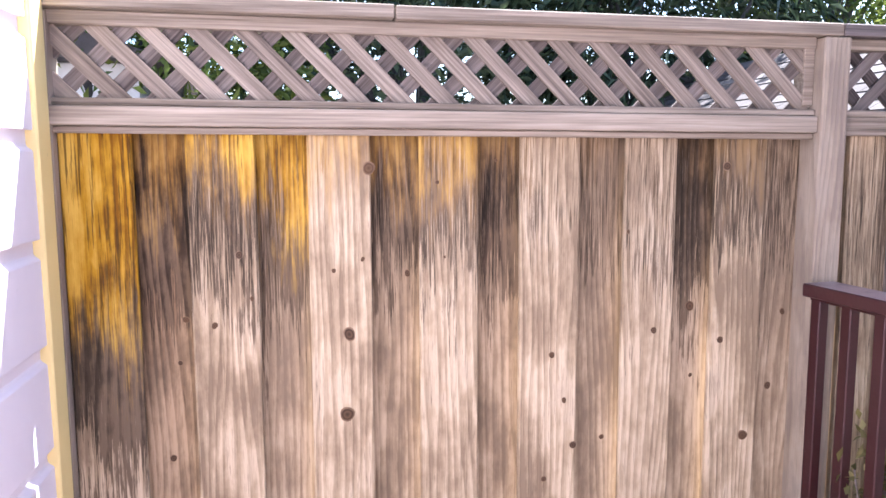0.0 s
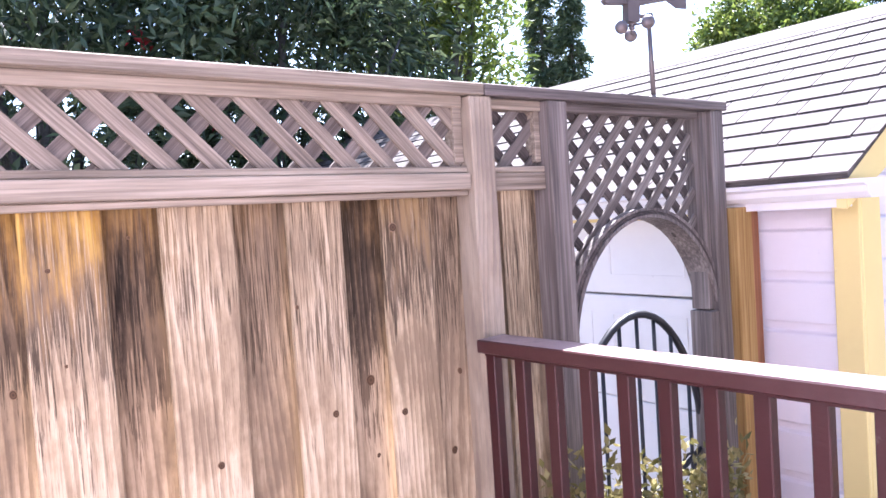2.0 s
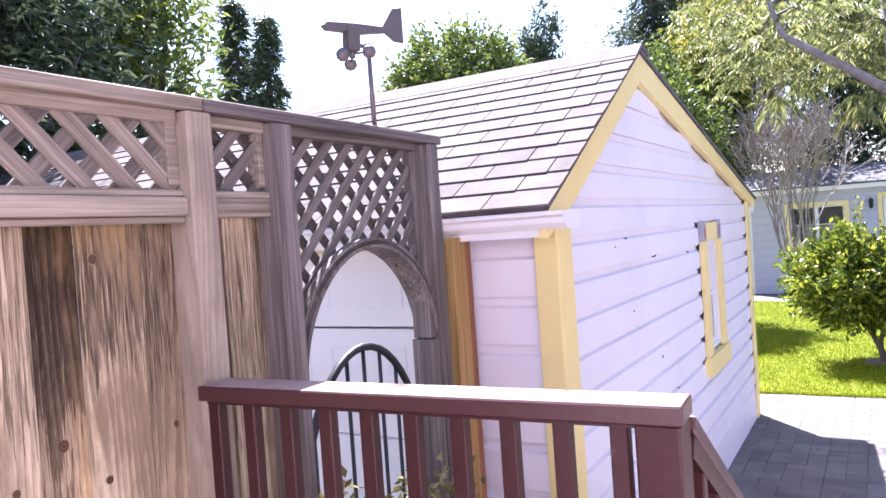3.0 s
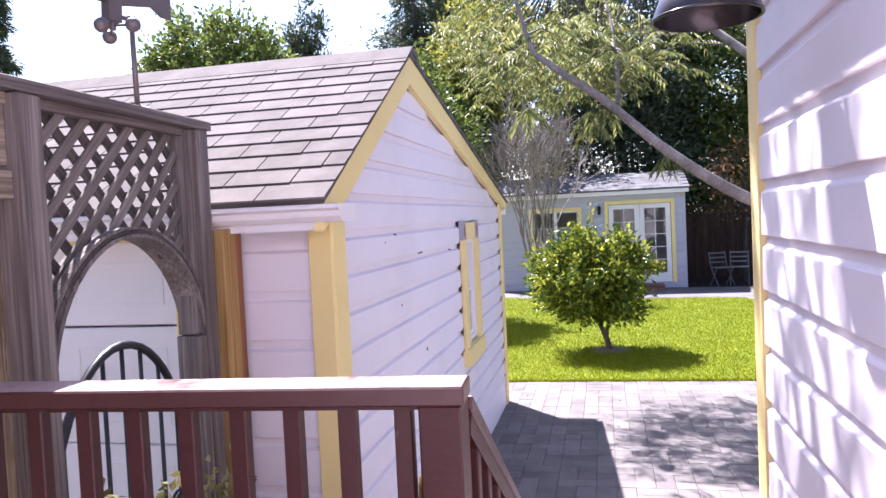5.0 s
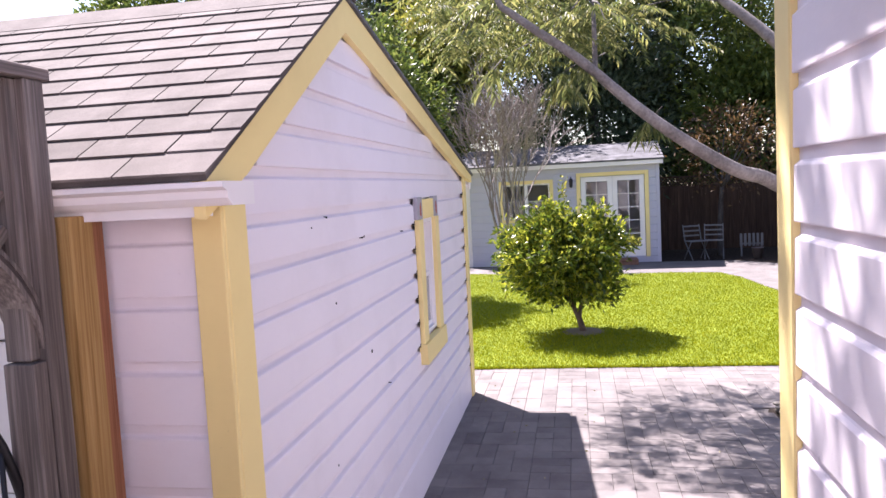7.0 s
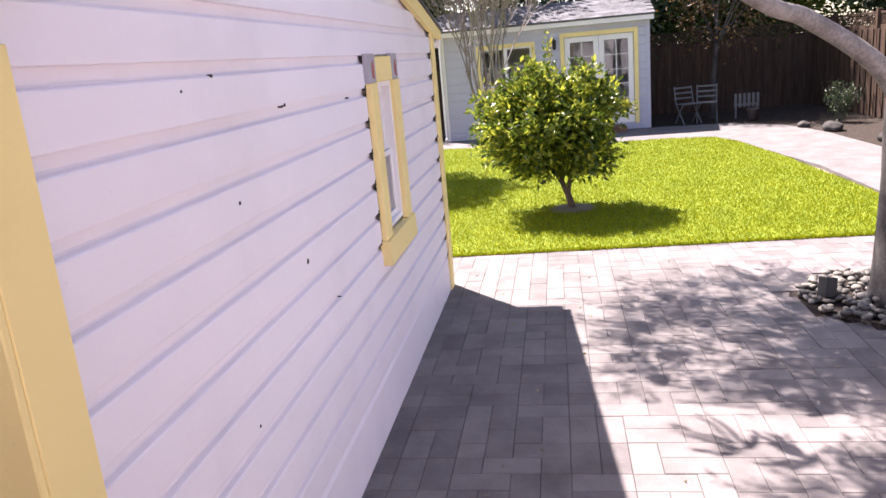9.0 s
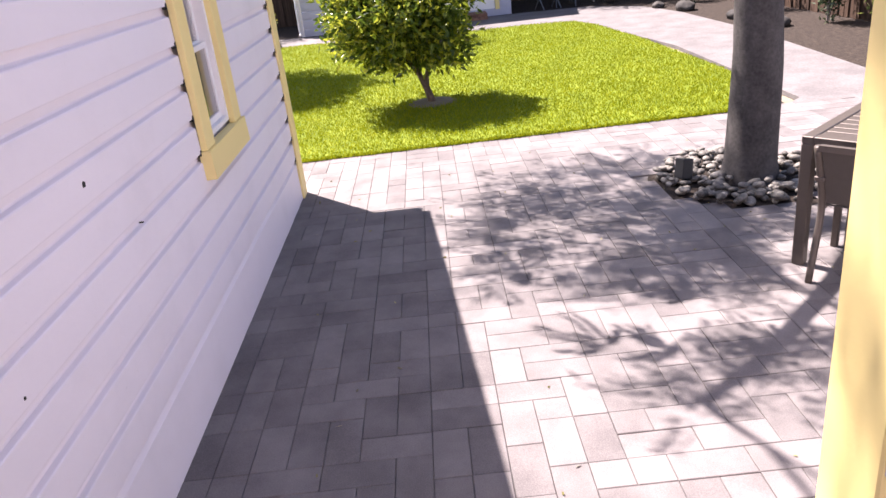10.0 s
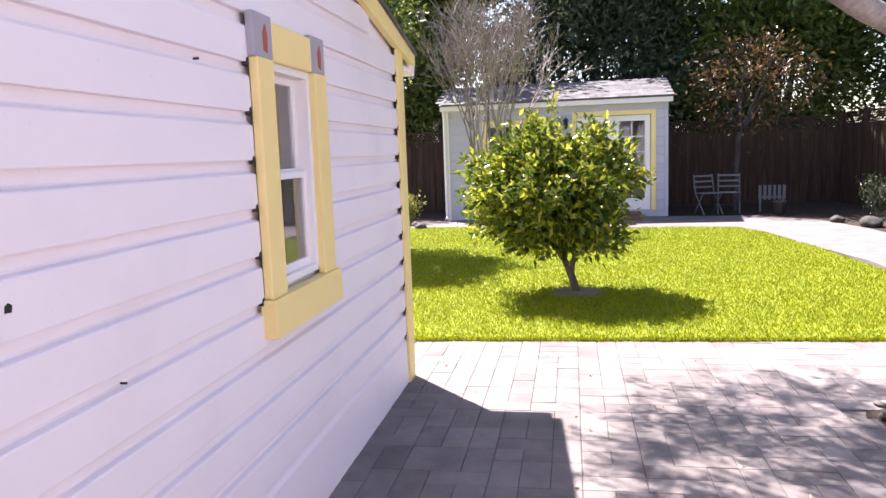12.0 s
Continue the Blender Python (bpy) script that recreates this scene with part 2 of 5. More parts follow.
M_OXBLOOD = paint("oxblood deck paint", (0.04, 0.0105, 0.0115), dirt=(0.085, 0.04, 0.037), amount=0.3, rough=0.42, bump=0.25)


def dust_glare_cap(name):
    """Oxblood paint; faces that look up are pale with dust and painted-in glare."""
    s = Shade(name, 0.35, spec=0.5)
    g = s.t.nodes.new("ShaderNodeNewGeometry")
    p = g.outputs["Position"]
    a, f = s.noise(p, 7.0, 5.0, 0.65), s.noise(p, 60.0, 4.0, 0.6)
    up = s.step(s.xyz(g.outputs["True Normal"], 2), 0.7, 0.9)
    # wear also carries the sky glare mixed into the dusty tops
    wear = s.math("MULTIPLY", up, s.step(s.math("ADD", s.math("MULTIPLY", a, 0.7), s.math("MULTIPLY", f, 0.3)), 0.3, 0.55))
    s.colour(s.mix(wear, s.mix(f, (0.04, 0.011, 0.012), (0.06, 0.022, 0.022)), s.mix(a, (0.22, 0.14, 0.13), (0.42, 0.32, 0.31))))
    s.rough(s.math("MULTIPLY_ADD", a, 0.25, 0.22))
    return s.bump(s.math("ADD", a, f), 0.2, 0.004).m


M_CAP = dust_glare_cap("oxblood deck paint, tops pale with dust and glare")
M_SHINGLE = mottled("asphalt shingle", (0.062, 0.05, 0.047), (0.098, 0.082, 0.078), (0.145, 0.124, 0.118), 5.0, 0.9, 0.5, 0.004, 260.0)
M_SHEDSHINGLE = mottled("dark shingle", (0.035, 0.035, 0.04), (0.075, 0.075, 0.085), (0.14, 0.14, 0.155), 5.0, 0.75, 0.5, 0.004, 90.0)
M_PAVER = mottled("concrete paver", (0.0954, 0.085, 0.085), (0.149, 0.133, 0.131), (0.207, 0.187, 0.182), 3.5, 0.85, 0.35, 0.004, 190.0)
M_SAND = mottled("joint sand", (0.0842, 0.0765, 0.0719), (0.126, 0.113, 0.107), (0.168, 0.151, 0.143), 20.0)
M_PATH = mottled("pale paving", (0.107, 0.0981, 0.0981), (0.153, 0.14, 0.138), (0.203, 0.187, 0.184), 2.5, 0.85, 0.3, 0.005, 40.0)
M_SOIL = mottled("bark mulch", (0.012, 0.008, 0.006), (0.034, 0.024, 0.018), (0.09, 0.068, 0.05), 14.0, 0.95, 0.8, 0.03, 90.0)
M_TURF = mottled("turf", (0.085, 0.125, 0.004), (0.135, 0.18, 0.006), (0.2, 0.225, 0.014), 3.0, 0.9, 0.6, 0.02, 60.0)
M_EARTH = mottled("dry ground", (0.12, 0.1, 0.07), (0.2, 0.17, 0.12), (0.28, 0.24, 0.18), 2.0)
M_ROCK = mottled("grey rock", (0.02, 0.018, 0.017), (0.045, 0.041, 0.038), (0.09, 0.082, 0.075), 6.0)
M_PEBBLE = mottled("river pebble", (0.045, 0.041, 0.038), (0.12, 0.11, 0.097), (0.28, 0.255, 0.22), 9.0, 0.6, 0.15, 0.004)
M_BARK = mottled("smooth grey bark", (0.035, 0.031, 0.03), (0.066, 0.06, 0.058), (0.11, 0.1, 0.095), 6.0, 0.75, 0.25, 0.006, 45.0)
# Lit copy of M_BARK: sun on the limbs is put into the pale colour.
M_SUNBOUGH = mottled("smooth bark, sunlight in its colour", (0.1, 0.086, 0.078), (0.19, 0.166, 0.15), (0.31, 0.275, 0.25), 6.0, 0.85, 0.5, 0.01, 45.0)
M_CITRUSBARK = mottled("brown citrus bark", (0.05, 0.035, 0.028), (0.1, 0.075, 0.06), (0.17, 0.135, 0.11), 14.0)
M_TWIG = mottled("pale twig bark", (0.14, 0.11, 0.1), (0.24, 0.2, 0.185), (0.36, 0.32, 0.3), 14.0)
M_IRON = plain("black wrought iron", (0.02, 0.02, 0.024), 0.45, 0.3)
M_BRONZE = plain("dark bronze frame", (0.11, 0.09, 0.078), 0.45, 0.4)
M_SLING = plain("dark sling fabric", (0.07, 0.058, 0.052), 0.8)
M_GREYMETAL = plain("grey weathered metal", (0.17, 0.14, 0.135), 0.5, 0.5)
M_LAMP = plain("dark enamelled lamp shade", (0.06, 0.05, 0.055), 0.2, 0.5)
M_BRASS = plain("brass", (0.62, 0.42, 0.12), 0.3, 0.9)
M_BULB = plain("frosted glass bulb", (0.8, 0.78, 0.74), 0.3)
M_DARK = plain("dark interior", (0.03, 0.028, 0.026), 0.9)
M_BRICK = mottled("brown brick", (0.1, 0.05, 0.035), (0.2, 0.1, 0.07), (0.3, 0.17, 0.12), 12.0)
M_CURTAIN = paint("grey curtain", (0.22, 0.23, 0.26))
M_PLASTIC = plain("white resin", (0.14, 0.145, 0.155), 0.5)
M_GLASS = glass_mat("window glass")
L_CITRUS = leaf("citrus leaf", (0.03, 0.055, 0.01), (0.1, 0.15, 0.014), (0.46, 0.47, 0.05), 0.4, 0.28, 0.2)
L_SILK = leaf("feathery leaf", (0.07, 0.095, 0.03), (0.16, 0.185, 0.055), (0.36, 0.34, 0.12), 0.5, 0.5, 0.3)
L_DARK = leaf("dark evergreen leaf", (0.03, 0.05, 0.028), (0.06, 0.09, 0.042), (0.13, 0.16, 0.075), 0.3)
L_MID = leaf("green leaf", (0.06, 0.095, 0.022), (0.12, 0.17, 0.032), (0.26, 0.29, 0.06), 0.38)
L_YEL = leaf("yellow green leaf", (0.12, 0.15, 0.025), (0.24, 0.25, 0.04), (0.42, 0.36, 0.07), 0.4)
L_DRY = leaf("dry shrub leaf", (0.1, 0.1, 0.03), (0.24, 0.2, 0.07), (0.45, 0.38, 0.18), 0.3)
L_RUST = leaf("rust leaf", (0.06, 0.0338, 0.0162), (0.12, 0.0675, 0.027), (0.192, 0.128, 0.054), 0.35)
L_RED = leaf("red flower", (0.25, 0.015, 0.02), (0.4, 0.03, 0.035), (0.5, 0.05, 0.06), 0.3)
L_GRASS = leaf("grass blade", (0.12, 0.155, 0.003), (0.245, 0.285, 0.003), (0.42, 0.42, 0.02), 0.3, 0.6, spec=0.12)


# ---- builders ----
RNG = np.random.default_rng(7)


def mesh_of(name, bm, material, smooth=False):
    bmesh.ops.recalc_face_normals(bm, faces=bm.faces[:])
    me = bpy.data.meshes.new(name)
    bm.to_mesh(me)
    bm.free()
    me.materials.append(material)
    if smooth:
        me.polygons.foreach_set("use_smooth", [True] * len(me.polygons))
    return me


def thing(name, label="", category="", loc=(0, 0, 0), group="", kind="", rz=0.0):
    ob = new(name)
    ob.matrix_world = pose(*loc, 0, 0, rz)
    return tagged(ob, label, category, group, kind)


def part(name, bm, material, parent, label="", smooth=False):
    ob = new(name, mesh_of(name, bm, material, smooth))
    ob.parent = parent
    return tagged(ob, label)


def solo(name, bm, material, label="", category="", kind="", group="", smooth=False):
    return tagged(new(name, mesh_of(name, bm, material, smooth)), label, category, group, kind)


def piece(name, me, parent, m=None):
    ob = new(name, me)
    ob.parent = parent
    if m is not None:
        ob.matrix_local = m
    return ob


def box(x0, x1, y0, y1, z0, z1, bevel=0.0, bm=None):
    bm = bm or bmesh.new()
    m = Matrix.Translation(((x0 + x1) / 2, (y0 + y1) / 2, (z0 + z1) / 2)) @ Matrix.Diagonal((x1 - x0, y1 - y0, z1 - z0, 1))
    r = bmesh.ops.create_cube(bm, size=1, matrix=m)
    if bevel:
        edges = {e for v in r["verts"] for e in v.link_edges}
        bmesh.ops.bevel(bm, geom=list(edges), offset=bevel, segments=1, affect="EDGES")
    return bm


def prism(pts, a, b, axis="y", bm=None):
    """A polygon drawn in the two other axes (in their order), drawn out from a to b along axis."""
    bm = bm or bmesh.new()

    def at(u, v, w):
        return {"x": (w, u, v), "y": (u, w, v), "z": (u, v, w)}[axis]

    lo = [bm.verts.new(at(u, v, a)) for u, v in pts]
    hi = [bm.verts.new(at(u, v, b)) for u, v in pts]
    bm.faces.new(lo)
    bm.faces.new(hi[::-1])
    for i in range(len(pts)):
        j = (i + 1) % len(pts)
        bm.faces.new((lo[i], hi[i], hi[j], lo[j]))
    return bm


def beam(p, q, w, d, up=(0, 0, 1), bm=None, bevel=0.0):
    """A bar of section w x d from p to q."""
    p, q = Vector(p), Vector(q)
    z = (q - p).normalized()
    x = Vector(up).cross(z)
    x = x.normalized() if x.length > 1e-4 else Vector((1, 0, 0))
    y = z.cross(x)
    m = Matrix((x, y, z)).transposed().to_4x4()
    m.translation = (p + q) / 2
    bm = bm or bmesh.new()
    r = bmesh.ops.create_cube(bm, size=1, matrix=m @ Matrix.Diagonal((w, d, (q - p).length, 1)))
    if bevel:
        bmesh.ops.bevel(bm, geom=list({e for v in r["verts"] for e in v.link_edges}), offset=bevel, segments=1, affect="EDGES")
    return bm


def tube(points, radii, sides=8, bm=None, cap=True):
    """A round limb along points, with a radius at each."""
    bm = bm or bmesh.new()
    pts = [Vector(p) for p in points]
    rings, ref = [], Vector((0.3, 0.2, 1)).normalized()
    for i, p in enumerate(pts):
        d = (pts[min(i + 1, len(pts) - 1)] - pts[max(i - 1, 0)]).normalized()
        u = d.cross(ref)
        u = u.normalized() if u.length > 0.05 else d.cross(Vector((1, 0, 0))).normalized()
        v = d.cross(u)
        r = radii[i] if hasattr(radii, "__len__") else radii
        rings.append([bm.verts.new(p + (u * math.cos(a) + v * math.sin(a)) * r) for a in (2 * math.pi * k / sides for k in range(sides))])
    for a, b in zip(rings, rings[1:]):
        for k in range(sides):
            bm.faces.new((a[k], a[(k + 1) % sides], b[(k + 1) % sides], b[k]))
    if cap:
        bm.faces.new(rings[0][::-1])
        bm.faces.new(rings[-1])
    return bm


def lathe(profile, centre=(0, 0, 0), sides=24, bm=None):
    """A turned shape: (radius, height) pairs round a vertical axis."""
    bm = bm or bmesh.new()
    c = Vector(centre)
    rings = [[bm.verts.new(c + Vector((r * math.cos(2 * math.pi * k / sides), r * math.sin(2 * math.pi * k / sides), h))) for k in range(sides)] for r, h in profile]
    for a, b in zip(rings, rings[1:]):
        for k in range(sides):
            bm.faces.new((a[k], a[(k + 1) % sides], b[(k + 1) % sides], b[k]))
    return bm


def ball(c, r, squash=(1, 1, 1), sub=2, bm=None):
    bm = bm or bmesh.new()
    bmesh.ops.create_icosphere(bm, subdivisions=sub, radius=r, matrix=Matrix.Translation(c) @ Matrix.Diagonal((*squash, 1)))
    return bm


def spline(points, n):
    """Points along a smooth line through the given ones."""
    p = np.array(points, float)
    ext = np.vstack([2 * p[0] - p[1], p, 2 * p[-1] - p[-2]])
    out = []
    for i in range(1, len(ext) - 2):
        for t in np.linspace(0, 1, n, endpoint=False):
            a, b, c, d = ext[i - 1], ext[i], ext[i + 1], ext[i + 2]
            out.append(0.5 * (2 * b + (c - a) * t + (2 * a - 5 * b + 4 * c - d) * t * t + (3 * b - a - 3 * c + d) * t ** 3))
    return np.array(out + [p[-1]])


def leaf_mesh(name, centres, dirs, length, width, material, fold=0.25, droop=0.0):
    """One mesh of many small folded leaves; each is two triangles about its midrib."""
    n = len(centres)
    dirs = dirs / np.linalg.norm(dirs, axis=1, keepdims=True)
    side = np.cross(dirs, RNG.normal(size=(n, 3)))
    side /= np.linalg.norm(side, axis=1, keepdims=True) + 1e-9
    up = np.cross(side, dirs)
    ln = (length * RNG.uniform(0.6, 1.25, n))[:, None]
    wd = (width * RNG.uniform(0.7, 1.2, n))[:, None]
    tip = centres + dirs * ln - np.array([0, 0, 1]) * ln * droop
    mid = centres + dirs * ln * 0.45
    l, r = mid + side * wd / 2 + up * wd * fold, mid - side * wd / 2 + up * wd * fold
    v = np.stack([centres, l, tip, r], 1).reshape(-1, 3)
    base = np.arange(n)[:, None] * 4
    f = np.concatenate([base + np.array([0, 1, 2]), base + np.array([0, 2, 3])], 1).reshape(-1, 3)
    me = bpy.data.meshes.new(name)
    me.vertices.add(len(v))
    me.vertices.foreach_set("co", v.astype(np.float32).ravel())
    me.loops.add(f.size)
    me.loops.foreach_set("vertex_index", f.astype(np.int32).ravel())
    me.polygons.add(len(f))
    me.polygons.foreach_set("loop_start", np.arange(0, f.size, 3, dtype=np.int32))
    me.update(calc_edges=True)
    me.materials.append(material)
    return me


def clumps(centre, radii, n_clump, per, spread, shell=0.55):
    """Leaf places grouped in clumps that fill an uneven crown."""
    d = RNG.normal(size=(n_clump, 3))
    d /= np.linalg.norm(d, axis=1, keepdims=True)
    rad = RNG.uniform(shell, 1.0, n_clump) ** 0.7
    lump = 1 + 0.22 * np.sin(d[:, 0] * 5 + d[:, 2] * 4 + centre[0]) + 0.15 * np.sin(d[:, 1] * 9 + centre[1])
    c = np.array(centre) + d * np.array(radii) * (rad * lump)[:, None]
    p = np.repeat(c, per, 0) + RNG.normal(size=(n_clump * per, 3)) * spread
    out = p - np.array(centre)
    out /= np.linalg.norm(out, axis=1, keepdims=True) + 1e-6
    dirs = out * 0.7 + RNG.normal(size=p.shape) * 0.7
    return c, p, dirs


def tree(name, label, base, crowns, material, leaf_l, leaf_w, trunk_r, per=60, spread=0.22, n_clump=120, droop=0.0, bark=None, category="tree", flowers=None):
    """A tapered trunk with limbs to the crowns and crowns of single leaves. crowns: (centre, radii)."""
    t = thing(name, label, category, base)
    b = Vector(base)
    lo = min(c[2] - r[2] for c, r in crowns)
    top = Vector(crowns[0][0]) - b
    fork = Vector((top.x * 0.25, top.y * 0.25, max(lo - base[2], 0.4)))
    bm = tube(spline([(0, 0, -0.1), fork * 0.5 + Vector((0.05, 0.04, 0)) * trunk_r * 8, fork], 5), np.linspace(trunk_r * 1.2, trunk_r * 0.75, 11))
    part("trunk", bm, bark or M_BARK, t, smooth=True)
    P, D = [], []
    for c, r in crowns:
        cc, p, d = clumps(c, r, n_clump, per, spread)
        P.append(p - np.array(base))
        D.append(d)
        for k in range(0, n_clump, max(1, n_clump // 9)):
            end = Vector(cc[k]) - b
            mid = fork.lerp(end, 0.5) + Vector((RNG.normal() * 0.15, RNG.normal() * 0.15, 0.12)) * r[0] * 0.5
            part("limb", tube(spline([fork * 0.96, mid, end], 4), np.linspace(trunk_r * 0.5, trunk_r * 0.06, 9), 6), bark or M_BARK, t, smooth=True)
    P, D = np.concatenate(P), np.concatenate(D)
    ob = new("crown", leaf_mesh("crown", P, D, leaf_l, leaf_w, material, droop=droop))
    ob.parent = t
    if flowers:
        q = P[RNG.choice(len(P), flowers, replace=False)]
        q = np.repeat(q, 14, 0) + RNG.normal(size=(flowers * 14, 3)) * 0.05
        ob = new("flowers", leaf_mesh("flowers", q, RNG.normal(size=q.shape), 0.09, 0.05, L_RED))
        ob["kind"] = "stuff"
        ob.parent = t
    return t


# ---- ground ----
bm = bmesh.new()
bmesh.ops.create_grid(bm, x_segments=2, y_segments=2, size=400, matrix=Matrix.Translation((0, 0, -0.06)))
solo("ground", bm, M_EARTH, "dry brown earth reaching to the horizon", "ground", "structure")
solo("paver_bed", prism([(1.0, -9), (9.5, -9), (9.5, 4.2), (1.0, 4.2)], -0.055, -0.013, "z"), M_SAND, "dark sand bed under the patio pavers", "ground", "structure")
LAWN = [(9.32, 8.0), (9.3, 1.8), (9.38, -1.7), (9.43, -2.6), (9.55, -2.85), (9.8, -2.95), (11.5, -3.02), (12.62, -2.97), (14.6, -2.87), (16.6, -2.65), (17.5, -2.4), (17.75, -1.4), (17.74, -0.24), (18.1, 1.5), (18.5, 3.0), (18.6, 8.0)]
solo("lawn", prism(LAWN, -0.05, 0.004, "z"), M_TURF, "bright sunlit mown lawn", "lawn", "structure")
path_poly = [(9.3, -2.7), (9.3, -9.0), (9.9, -9.0), (10.5, -4.3), (14.2, -4.5), (17.2, -4.4), (18.8, -4.1), (19.9, -3.2), (20.1, -1.6), (20.1, 8), (17.6, 8), (17.6, 0), (17.4, -2.5), (13.5, -3.1), (9.7, -3.1)]
solo("garden_path", prism(path_poly, -0.055, -0.006, "z"), M_PATH, "pale paved path curving round the lawn", "path", "structure")
solo("planting_bed", prism([(9.9, -9), (32, -9), (32, 9.5), (20.12, 8.6), (19.9, -3.2), (18.8, -4.1), (17.2, -4.4), (14.2, -4.5), (10.5, -4.3)], -0.055, -0.008, "z"), M_SOIL, "dark bark mulch planting bed with litter", "bed", "structure")
solo("driveway", prism([(-8, 2.3), (3.08, 2.3), (3.08, 14), (-8, 14)], -0.055, -0.004, "z"), M_PATH, "pale concrete driveway behind the fence", "driveway", "structure")
n = 260000
gx, gy = RNG.uniform(9.3, 18.5, n), RNG.uniform(-3.02, 4.4, n)
dens = (9.3 / gx) ** 1.2
keep = RNG.uniform(0, 1, n) < dens + 0.1
inside = np.zeros(n, bool)
for i in range(len(LAWN)):
    (xa, ya), (xb, yb) = LAWN[i], LAWN[i - 1]
    inside ^= ((ya > gy) != (yb > gy)) & (gx < (xb - xa) * (gy - ya) / (yb - ya + 1e-12) + xa)
bare = (gx - 11.35) ** 2 + (gy - 0.53) ** 2 > 0.26 ** 2 * RNG.uniform(0.5, 1.3, n)
keep &= inside & bare
gp = np.stack([gx, gy, np.full(n, 0.003)], 1)[keep]
ey = RNG.uniform(-2.6, 4.0, 7000)
ex = np.where(ey > 1.8, 9.3, 9.3 + (1.8 - ey) * 0.0265) + RNG.normal(size=7000) * 0.012
gp = np.concatenate([gp, np.stack([ex, ey, np.full(7000, 0.002)], 1)])
gd = RNG.normal(size=gp.shape) * np.array([0.45, 0.45, 0.0]) + np.array([0, 0, 1])
tagged(new("grass", leaf_mesh("grass", gp, gd, 0.034, 0.008, L_GRASS, fold=0.1)), "short green grass blades with some dry ones", "grass", kind="stuff")
solo("soil_patch", lathe([(0.001, 0.022), (0.1, 0.03), (0.2, 0.024), (0.3, 0.008)], (11.35, 0.53, 0), 18), M_EARTH, "bare dry soil round the citrus trunk", "soil", "structure", smooth=True)


# ---- siding ----
def lap_profile(e, lip=0.018):
    """A cove siding board's section: depth outwards, height."""
    return [(0, 0), (lip, 0.0), (lip + 0.001, 0.004), (lip - 0.001, e - 0.05), (lip - 0.004, e - 0.046), (0.006, e - 0.04), (0.002, e - 0.034), (0.002, e), (0, e)]


def siding(parent, material, spans, e, z0, face, axis, sign, lip=0.018):
    """Boards of exposure e up a wall. spans(z0, z1) gives the stretches of each board."""
    for k in range(40):
        z = z0 + k * e
        for a, b in spans(z, z + e):
            if b - a < 0.03:
                continue
            pr = [(face + sign * d, z + h) for d, h in lap_profile(e, lip)]
            if axis == "x":
                bm = prism([(u, v) for u, v in pr], a, b, "x")
            else:
                bm = prism([(u, v) for u, v in pr], a, b, "y")
            part("siding_board", bm, material, parent)


# ---- garage ----
garage = thing("garage", "lavender painted garage with yellow trim and asphalt shingle roof", "garage")
GX0, GX1, GY = 3.17, 8.35, 1.70
APEX = (4.50, 3.03)
NS, FS = 0.585, 0.197


def roof_z(x):
    return APEX[1] - (APEX[0] - x) * NS if x < APEX[0] else APEX[1] - (x - APEX[0]) * FS


WX0, WX1, WZ0, WZ1 = 6.11, 6.56, 1.035, 1.88
g_in = 0.12


def gable_poly(xa, xb, za):
    pts = [(xa, za), (xb, za), (xb, roof_z(xb) - 0.08)]
    if xa < APEX[0] < xb:
        pts.append((APEX[0], APEX[1] - 0.08))
    pts.append((xa, roof_z(xa) - 0.08))
    return pts


bm = prism(gable_poly(GX0, WX0, -0.05), GY, GY + g_in)
prism(gable_poly(WX1, GX1, -0.05), GY, GY + g_in, bm=bm)
prism([(WX0, -0.05), (WX1, -0.05), (WX1, WZ0), (WX0, WZ0)], GY, GY + g_in, bm=bm)
prism(gable_poly(WX0, WX1, WZ1), GY, GY + g_in, bm=bm)
part("wall", bm, M_LAV, garage)


def gable_spans(za, zb):
    zt = (za + zb) / 2 + 0.03
    a, b = GX0, GX1
    if zt > roof_z(a) - 0.1:
        a = APEX[0] - (APEX[1] - 0.1 - zt) / NS
    if zt > roof_z(b) - 0.1:
        b = APEX[0] + (APEX[1] - 0.1 - zt) / FS
    if zt > APEX[1] - 0.12 or za > 2.95:
        return []
    if zb > 0.9 and za < 2.0:
        return [(a, 5.962), (6.708, b)]
    return [(a, b)]


siding(garage, M_LAV, gable_spans, 0.17, 0.33, GY, "x", -1, 0.027)
part("skirt_board", prism([(GY + 0.01, -0.05), (GY - 0.03, -0.05), (GY - 0.024, 0.285), (GY - 0.012, 0.3), (GY - 0.001, 0.329), (GY + 0.01, 0.329)], GX0, GX1, "x"), M_LAV, garage)
DOOR_Y0, DOOR_Y1 = 2.4, 4.9
bm = box(GX0, GX0 + g_in, GY + g_in, DOOR_Y0, -0.05, 2.12)
box(GX0, GX0 + g_in, DOOR_Y1, 9.0, -0.05, 2.12, bm=bm)
box(GX0, GX0 + g_in, DOOR_Y0, DOOR_Y1, 2.02, 2.12, bm=bm)
box(GX1 - g_in, GX1, GY + g_in, 9.0, -0.05, 2.12, bm=bm)
box(GX0, GX1, 8.9, 9.0, -0.05, 2.0, bm=bm)
part("side_wall", bm, M_LAV, garage)
siding(garage, M_LAV, lambda a, b: [(GY - 0.01, DOOR_Y0 - 0.08), (DOOR_Y1 + 0.08, 9.0)] if b < 2.2 else [], 0.21, 0.105, GX0, "y", -1, 0.022)
